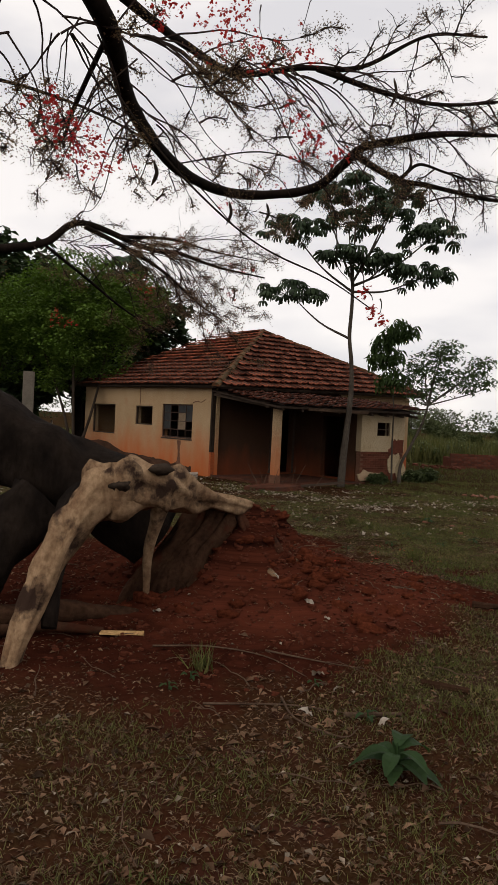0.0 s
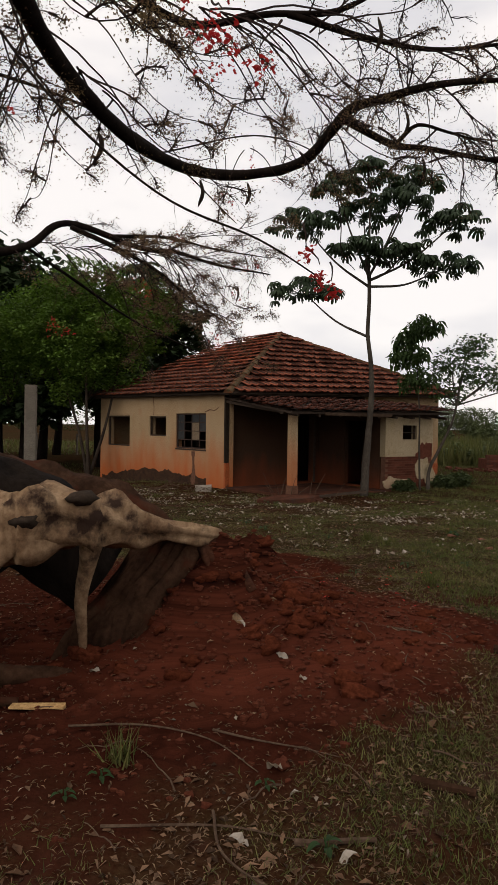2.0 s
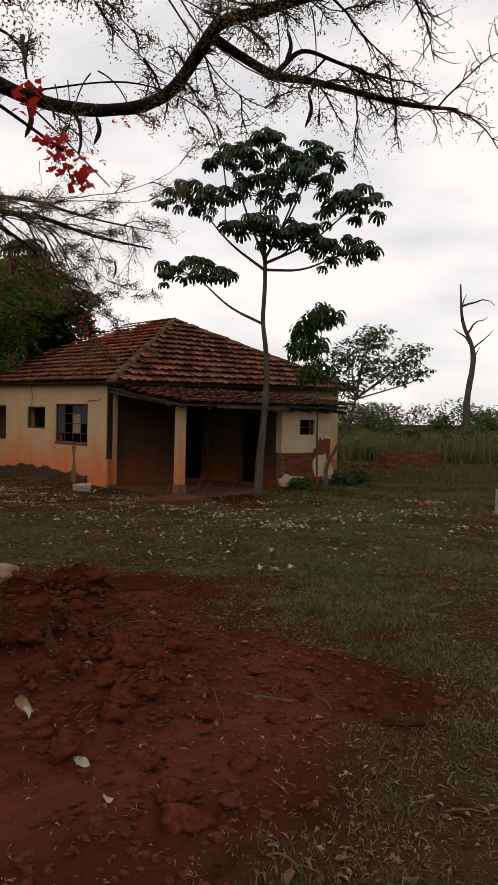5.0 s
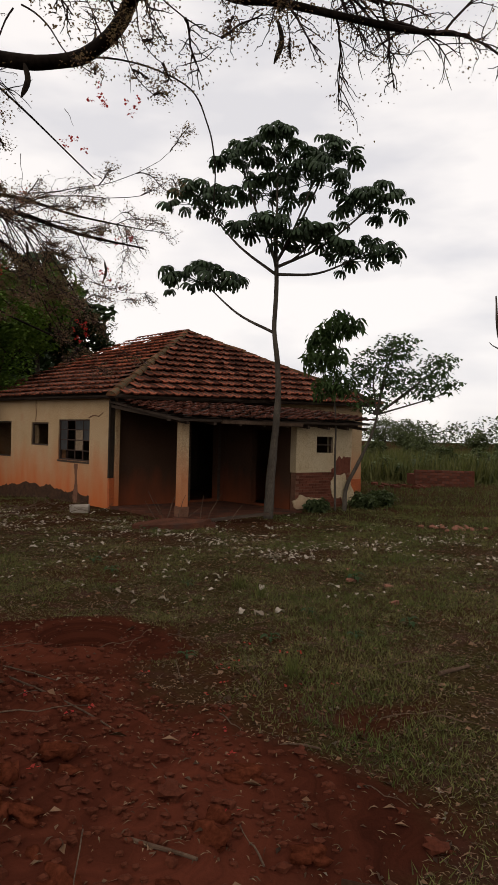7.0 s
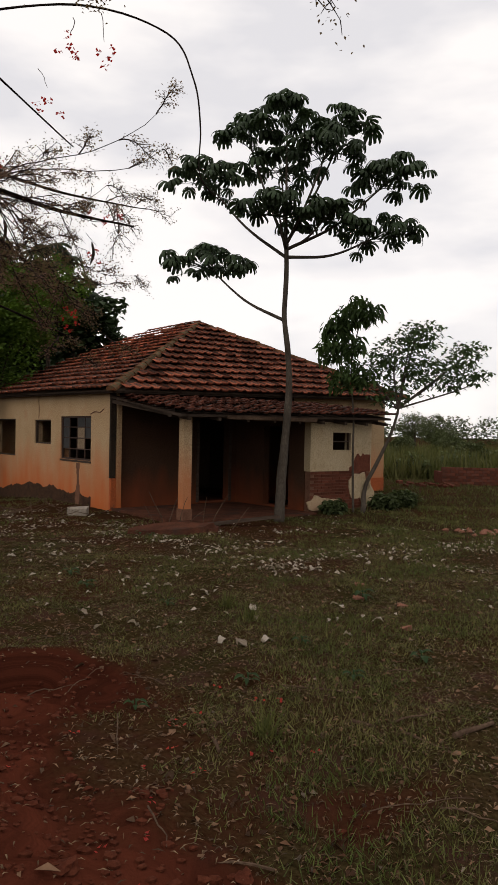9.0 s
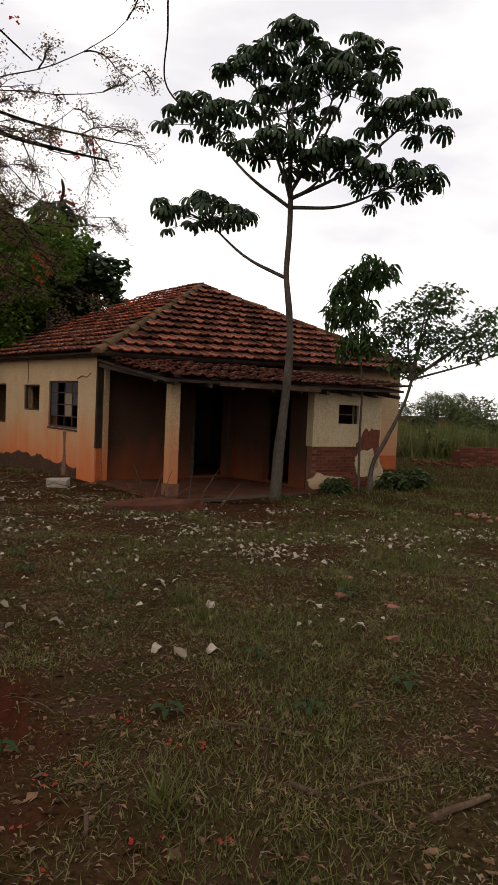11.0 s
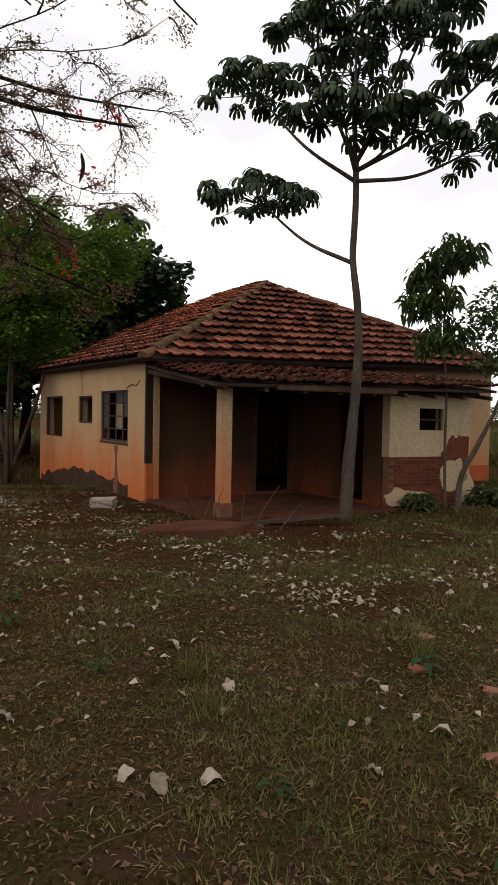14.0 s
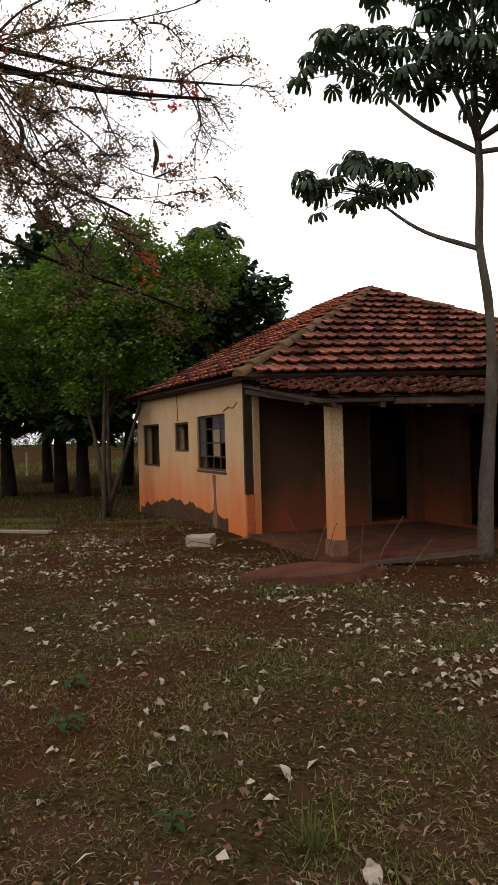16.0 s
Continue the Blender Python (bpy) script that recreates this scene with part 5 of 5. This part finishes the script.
for x, y, s in ((1.08, 11.16, 1.5), (1.12, 11.08, 1.3), (1.31, 11.22, 1.6), (0.93, 11.14, 1.1), (1.15, 11.92, 1.2), (1.08, 12.27, 1.3), (0.48, 12.9, 1.5), (-0.52, 11.81, 1.5), (0.07, 11.49, 1.3), (-0.2, 11.3, 1.0), (0.18, 4.75, 1.3), (0.3, 4.5, 0.8), (0.1, 5.9, 0.9), (0.25, 5.75, 0.9), (0.35, 6.1, 0.8), (-1.1, 6.3, 1.1), (-1.15, 5.75, 1.0), (-0.2, 6.0, 0.8), (0.55, 4.05, 1.0), (0.5, 3.6, 1.1), (1.9, 12.6, 1.0), (2.3, 12.0, 1.2), (2.0, 11.5, 1.0), (0.1, 4.1, 0.9), (-0.35, 11.8, 1.0), (0.0, 13.2, 1.2)):
    drop(x, y, s)
for cx, cy, sx, sy, n_ in ((1.2, 14.5, 0.42, 0.25, 60), (2.3, 15.6, 0.6, 0.3, 40), (-0.75, 16.6, 0.4, 0.25, 22), (0.2, 15.6, 0.35, 0.2, 26), (-0.3, 13.3, 0.4, 0.3, 18), (-4.6, 17.2, 0.8, 0.7, 40), (3.6, 16.9, 0.6, 0.35, 26), (-1.9, 14.6, 0.5, 0.3, 14)):
    for _ in range(n_):
        drop(cx + rng.gauss(0, sx), cy + rng.gauss(0, sy), rng.uniform(0.5, 1.05), "pale curled leaf in a drift of leaves", 24)
rest = Shape()
for k in range(6500):
    y = rng.uniform(10.5, 21)
    x = rng.uniform(-8, 8)
    if k % 3 == 0:
        x, y = rng.gauss(-4.8, 1.7), rng.gauss(17.4, 1.6)
    elif k % 3 == 1:
        x, y = rng.uniform(-2.5, 5.0), rng.gauss(16.4, 1.2)
    if rng.random() > soft(noise.noise((x * 0.9, y * 1.3, 41)) + 0.5 * noise.noise((x * 3.1, y * 3.1, 43)), -0.2, 0.45):
        continue
    z = ground_z(x, y) + 0.01
    leaf(rest, Vector((x, y, z + 0.01)), rng.uniform(0.03, 0.10) * (0.6 if y < 12 else 1.0), rng, 0.1, rng.choice((0.1, 0.2, 0.3)))
solo("scattered_dry_leaves", rest, M_DRYLEAF, "pale dry leaves scattered over the yard", "leaves", kind="stuff")
litter = Shape()
for _ in range(60000):
    y = 2.0 + 17 * rng.random() ** 1.5
    x = rng.uniform(-1.2 - 0.42 * y, 1.6 + 0.42 * y)
    if soil_of(x, y) > 0.75 and rng.random() < 0.75:
        continue
    z = ground_z(x, y) + 0.006
    leaf(litter, Vector((x, y, z)), rng.uniform(0.012, 0.06) * (1 + 0.02 * y) * (1.5 if rng.random() < 0.12 else 0.8), rng, 0.05, rng.choice((0.06, 0.12, 0.28)))
solo("leaf_litter", litter, M_LITTER, "brown leaf litter over the earth", "litter", kind="stuff")
straw = Shape()
for _ in range(70000):
    y = 1.9 + 15 * rng.random() ** 1.7
    x = rng.uniform(-1.2 - 0.42 * y, 1.6 + 0.42 * y)
    if rng.random() < soil_of(x, y) * 0.8:
        continue
    a, ln, w_ = rng.uniform(0, math.pi), rng.uniform(0.006, 0.026) * (1 + 0.03 * y), rng.uniform(0.0008, 0.002) + 0.0003 * y
    z = ground_z(x, y) + rng.uniform(0.004, 0.02)
    c_, s_ = math.cos(a), math.sin(a)
    straw.add([(x - c_ * ln, y - s_ * ln, z), (x - s_ * w_, y + c_ * w_, z + 0.006), (x + c_ * ln, y + s_ * ln, z - 0.003), (x + s_ * w_, y - c_ * w_, z + 0.006)], [(0, 3, 2, 1)])
solo("straw", straw, M_STRAW, "dry straw and stalk bits over the ground", "litter", kind="stuff")
pale = Shape()
for _ in range(6000):
    y = 2.0 + 15 * rng.random() ** 1.4
    x = rng.uniform(-1.2 - 0.42 * y, 1.6 + 0.42 * y)
    if soil_of(x, y) > 0.7 and rng.random() < 0.8 or noise.noise((x * 1.1, y * 1.1, 61)) < -0.15:
        continue
    leaf(pale, Vector((x, y, ground_z(x, y) + 0.012)), rng.uniform(0.012, 0.045), rng, 0.05, rng.choice((0.08, 0.15, 0.3)))
solo("pale_leaf_bits", pale, M_BITS, "bleached bits of leaf and bark in the grass", "litter", kind="stuff")
crumbs = Shape()
for _ in range(4200):
    x, y = -0.35 + rng.gauss(0, 1.1), 7.1 + rng.gauss(0, 1.2)
    if soil_of(x, y) < 0.6:
        continue
    c_ = rng.uniform(0.006, 0.03) * rng.uniform(0.5, 1.0)
    crumbs.blob((x, y, ground_z(x, y) + c_ * 0.25), c_ * 1.3, c_, c_ * 0.8, 0.8, 3, 5)
solo("earth_crumbs", crumbs, M_CLOD, "loose crumbs of red earth on the mound", "earth", kind="stuff")
grass = Shape()
for _ in range(400000):
    y = 2.0 + 21 * rng.random() ** 1.25
    x = rng.uniform(-1.4 - 0.45 * y, 1.8 + 0.45 * y)
    patchy = noise.noise((x * 0.8, y * 0.8, 20)) + 0.5 * noise.noise((x * 2.6, y * 2.6, 22)) + (0.18 if x > 1.0 else 0)
    if rng.random() > soft(patchy, -0.2, 0.3) or rng.random() < soil_of(x, y) * 1.15:
        continue
    blade(grass, x, y, ground_z(x, y) - 0.004, rng.uniform(0.015, 0.05) + 0.018 * soft(patchy, 0.1, 0.6), 0.0024 + 0.0002 * y, 0.03)
for _ in range(130000):
    x, y = rng.uniform(-3.5, 4.5), 9.3 + 6.5 * rng.random() ** 1.2
    if rng.random() > soft(noise.noise((x * 1.1, y * 1.1, 20)) + 0.6 * noise.noise((x * 3.2, y * 3.2, 22)), -0.35, 0.3) or rng.random() < soil_of(x, y):
        continue
    blade(grass, x, y, ground_z(x, y) - 0.004, rng.uniform(0.008, 0.03), 0.0032, 0.03)
solo("short_grass", grass, M_GRASS, "thin short yard grass in patches", "grass", kind="stuff")
# fallen twigs
for k in range(130):
    y = 3.0 + 14 * rng.random() ** 1.3
    x = rng.uniform(-0.8 - 0.3 * y, 1.2 + 0.38 * y)
    ln = rng.uniform(0.15, 0.6)
    line = wander((0, 0, 0.012), (1, 0, 0.02), ln, 6, 0.14, rng)
    line = [Vector((p.x, p.y, 0.012 + 0.02 * abs(math.sin(i)))) for i, p in enumerate(line)]
    solo("twig", Shape().tube(line, taper(7, rng.uniform(0.003, 0.007), 0.002), 5), M_TWIG_DRY, "dry fallen twig on the ground", "twig", pose(x, y, ground_z(x, y), 0, 0, rng.uniform(0, 360)), group="fallen twigs")
for pts in ([(-0.2, 5.05), (0.05, 5.0), (0.3, 5.02), (0.5, 4.9)], [(-1.0, 4.95), (-0.6, 5.05), (-0.2, 4.95), (0.1, 4.7)], [(-0.05, 4.3), (0.05, 4.0), (0.3, 3.8), (0.4, 3.95)], [(-0.5, 4.1), (0.0, 4.2), (0.35, 4.15)], [(-0.6, 7.7), (0.0, 7.9), (0.5, 7.7), (0.9, 7.3)], [(-1.1, 8.2), (-0.4, 8.15), (0.35, 8.3)]):
    line = smooth_line([(x, y, ground_z(x, y) + 0.015) for x, y in pts], 5)
    solo("twig", Shape().tube(line, taper(len(line), 0.0075, 0.003), 5), M_TWIG_DRY, "long bent dry twig on red earth", "twig", group="fallen twigs")
for x, y, turn, ln, rad_ in ((2.03, 9.6, -32, 0.17, 0.014), (2.67, 9.6, 48, 0.36, 0.017), (2.36, 9.45, -42, 0.3, 0.009), (1.19, 9.47, 28, 0.15, 0.009), (1.19, 9.18, -65, 0.17, 0.012), (1.75, 10.12, -8, 0.5, 0.008), (0.5, 4.15, 5, 0.35, 0.016), (1.0, 4.7, -12, 0.3, 0.03), (1.75, 6.75, -12, 0.24, 0.035), (0.95, 6.75, -20, 0.3, 0.01)):
    line = wander((-ln / 2, 0, rad_ * 0.8), (1, 0, 0), ln, 6, 0.07, rng)
    line = [Vector((p.x, p.y, rad_ * 0.8)) for p in line]
    solo("stick", Shape().tube(line, taper(7, rad_, rad_ * 0.7), 7, 0.3), M_TWIG_DRY if rad_ < 0.02 else M_ROOT_DARK, "short thick dry stick on the ground", "stick", pose(x, y, ground_z(x, y), 0, 0, turn), group="fallen sticks")
for k in range(44):
    x, y = rng.gauss(-4.3, 0.9), rng.gauss(19.3, 0.7)
    if (HOUSE.inverted() @ Vector((x, y, 0))).x > -0.35:
        continue
    line = wander((0, 0, 0.02), (1, 0, rng.uniform(0, 0.35)), rng.uniform(0.3, 0.8), 6, 0.2, rng)
    solo("twig", Shape().tube(line, taper(7, rng.uniform(0.006, 0.014), 0.004), 5), M_TWIG_DRY, "dry brushwood lying by the house wall", "twig", pose(x, y, ground_z(x, y), 0, 0, rng.uniform(0, 360)), group="brushwood by the wall")
# earth clods on the mound and brick bits in the grass
for k in range(46):
    x, y = -0.4 + rng.gauss(0, 0.9), 6.9 + rng.gauss(0, 0.8)
    s_ = rng.uniform(0.015, 0.055)
    solo("earth_clod", Shape().blob((0, 0, 0), s_ * 1.3, s_, s_ * 0.7, 0.6, 5, 8), M_CLOD, "crumbly clod of red earth", "clod", pose(x, y, ground_z(x, y) + s_ * 0.3, 0, 0, rng.uniform(0, 180)), group="clods on the mound")
M_LUMP = material("crumbly_red_earth", (0.085, 0.022, 0.011), (0.135, 0.036, 0.018), 6, 1.0, 1.0, 30, gloss=0.0, deep=(0.35, 0.33, 0.32))
for k in range(110):
    x, y = -0.25 + rng.gauss(0, 0.75), 6.75 + rng.gauss(0, 0.75)
    if math.hypot((x + 0.3) / 1.9, (y - 6.8) / 1.4) > 1:
        continue
    s_ = rng.uniform(0.02, 0.075) if k % 10 else rng.uniform(0.055, 0.09)
    solo("earth_clod", Shape().blob((0, 0, 0), s_ * rng.uniform(1.1, 1.7), s_, s_ * 0.62, 0.9, 8, 12), M_LUMP, "lump of crumbly red earth on the mound", "clod", pose(x, y, ground_z(x, y) + s_ * 0.05, rng.gauss(0, 14), rng.gauss(0, 14), rng.uniform(0, 180)), group="clods on the mound", smooth=True)
for x, y in ((2.6, 12.7), (2.15, 12.9), (2.55, 11.8), (2.2, 13.6)):
    solo("brick_bit", Shape().blob((0, 0, 0), 0.1, 0.06, 0.045, 0.5, 5, 8), M_PINK, "worn bit of pink brick in the grass", "rubble", pose(x, y, ground_z(x, y) + 0.01, 0, 0, rng.uniform(0, 180)) @ Matrix.Scale(0.65, 4))
# fallen red petals
pet = Shape()
for k in range(130):
    x, y = rng.choice(((0.55, 9.0, 0.35), (0.9, 8.6, 0.3), (0.9, 7.6, 0.5), (0.1, 8.0, 0.6), (1.2, 9.6, 0.5)))[:2]
    x, y = x + rng.gauss(0, 0.35), y + rng.gauss(0, 0.45)
    if k % 5 == 0:
        for _ in range(3):
            leaf(pet, Vector((x + rng.gauss(0, 0.02), y + rng.gauss(0, 0.02), ground_z(x, y) + 0.015)), 0.024, rng, 0.05, 0.5)
solo("fallen_petals", pet, M_FLOWER, "scarlet petals fallen on the earth", "petals", kind="stuff")


def weed(x, y, s, n_, seed, label="low weed with broad green leaves", upright=0.5):
    r_ = random.Random(seed)
    z0 = ground_z(x, y)
    w = thing("weed", label, "plant", Matrix.Translation((x, y, z0)))
    part("stem", Shape().tube([(0, 0, -0.03), (0.01, 0, s * 0.4), (0, 0.01, s * 0.8)], [0.007, 0.006, 0.003], 5), M_WEED, w)
    for k in range(n_):
        a = 2 * math.pi * k / n_ * 2.4 + r_.uniform(-0.3, 0.3)
        ln, wd = s * r_.uniform(0.6, 0.95), s * r_.uniform(0.16, 0.24)
        h0 = s * (0.25 + 0.5 * k / n_)
        v = []
        for i in range(6):
            t = i / 5
            ww = wd * math.sin(math.pi * min(max(t, 0.05), 0.98)) ** 0.7
            r = 0.02 + ln * t
            z = h0 + ln * (upright * t - 0.75 * t * t)
            o, sd = Vector((math.cos(a), math.sin(a), 0)), Vector((-math.sin(a), math.cos(a), 0))
            v += [o * r + sd * ww + Vector((0, 0, z + ww * 0.3)), o * r + Vector((0, 0, z)), o * r - sd * ww + Vector((0, 0, z + ww * 0.3))]
        f = []
        for i in range(5):
            for j in range(2):
                q = i * 3 + j
                f.append((q, q + 3, q + 4, q + 1))
        part("leaf", Shape().add(v, f), M_WEED, w)


weed(0.54, 3.45, 0.23, 14, 1, "green weed with broad drooping leaves on bare ground")
for k, (x, y, s_) in enumerate(((-0.65, 4.5, 0.10), (0.15, 4.55, 0.09), (0.45, 4.1, 0.12), (0.6, 9.6, 0.14), (1.25, 10.2, 0.16), (2.0, 10.4, 0.14), (-0.9, 13.0, 0.2), (-1.3, 13.6, 0.2), (0.2, 12.3, 0.16), (2.2, 12.9, 0.25), (2.55, 10.9, 0.2), (-1.3, 16.9, 0.2), (-1.1, 16.8, 0.16), (-0.75, 4.3, 0.09), (1.6, 11.2, 0.14))):
    weed(x, y, s_ * 0.6, 6, 20 + k)
for k, (x, y) in enumerate(((1.45, 9.35), (1.1, 11.9), (2.2, 13.2), (0.8, 12.4), (-0.6, 4.65))):
    tuft = Shape()
    for _ in range(60):
        blade(tuft, rng.gauss(0, 0.035), rng.gauss(0, 0.035), -0.01, rng.uniform(0.08, 0.22), 0.006, 0.07)
    solo("grass_tuft", tuft, M_GRASS, "tuft of longer green grass", "grass", Matrix.Translation((x, y, ground_z(x, y))))
# bare stalks by the pillar
for k in range(9):
    x, y = (-1.0 + rng.gauss(0, 0.5), 18.25 + rng.gauss(0, 0.25))
    st = wander((x, y, ground_z(x, y) - 0.05), (rng.gauss(0, 0.4), rng.gauss(0, 0.4), 1), rng.uniform(0.5, 1.1), 5, 0.12, rng)
    solo("dry_stalk", Shape().tube(st, taper(6, 0.012, 0.004), 5), M_TWIG_DRY, "bare dry weed stalk by the porch", "plant", group="dry stalks")
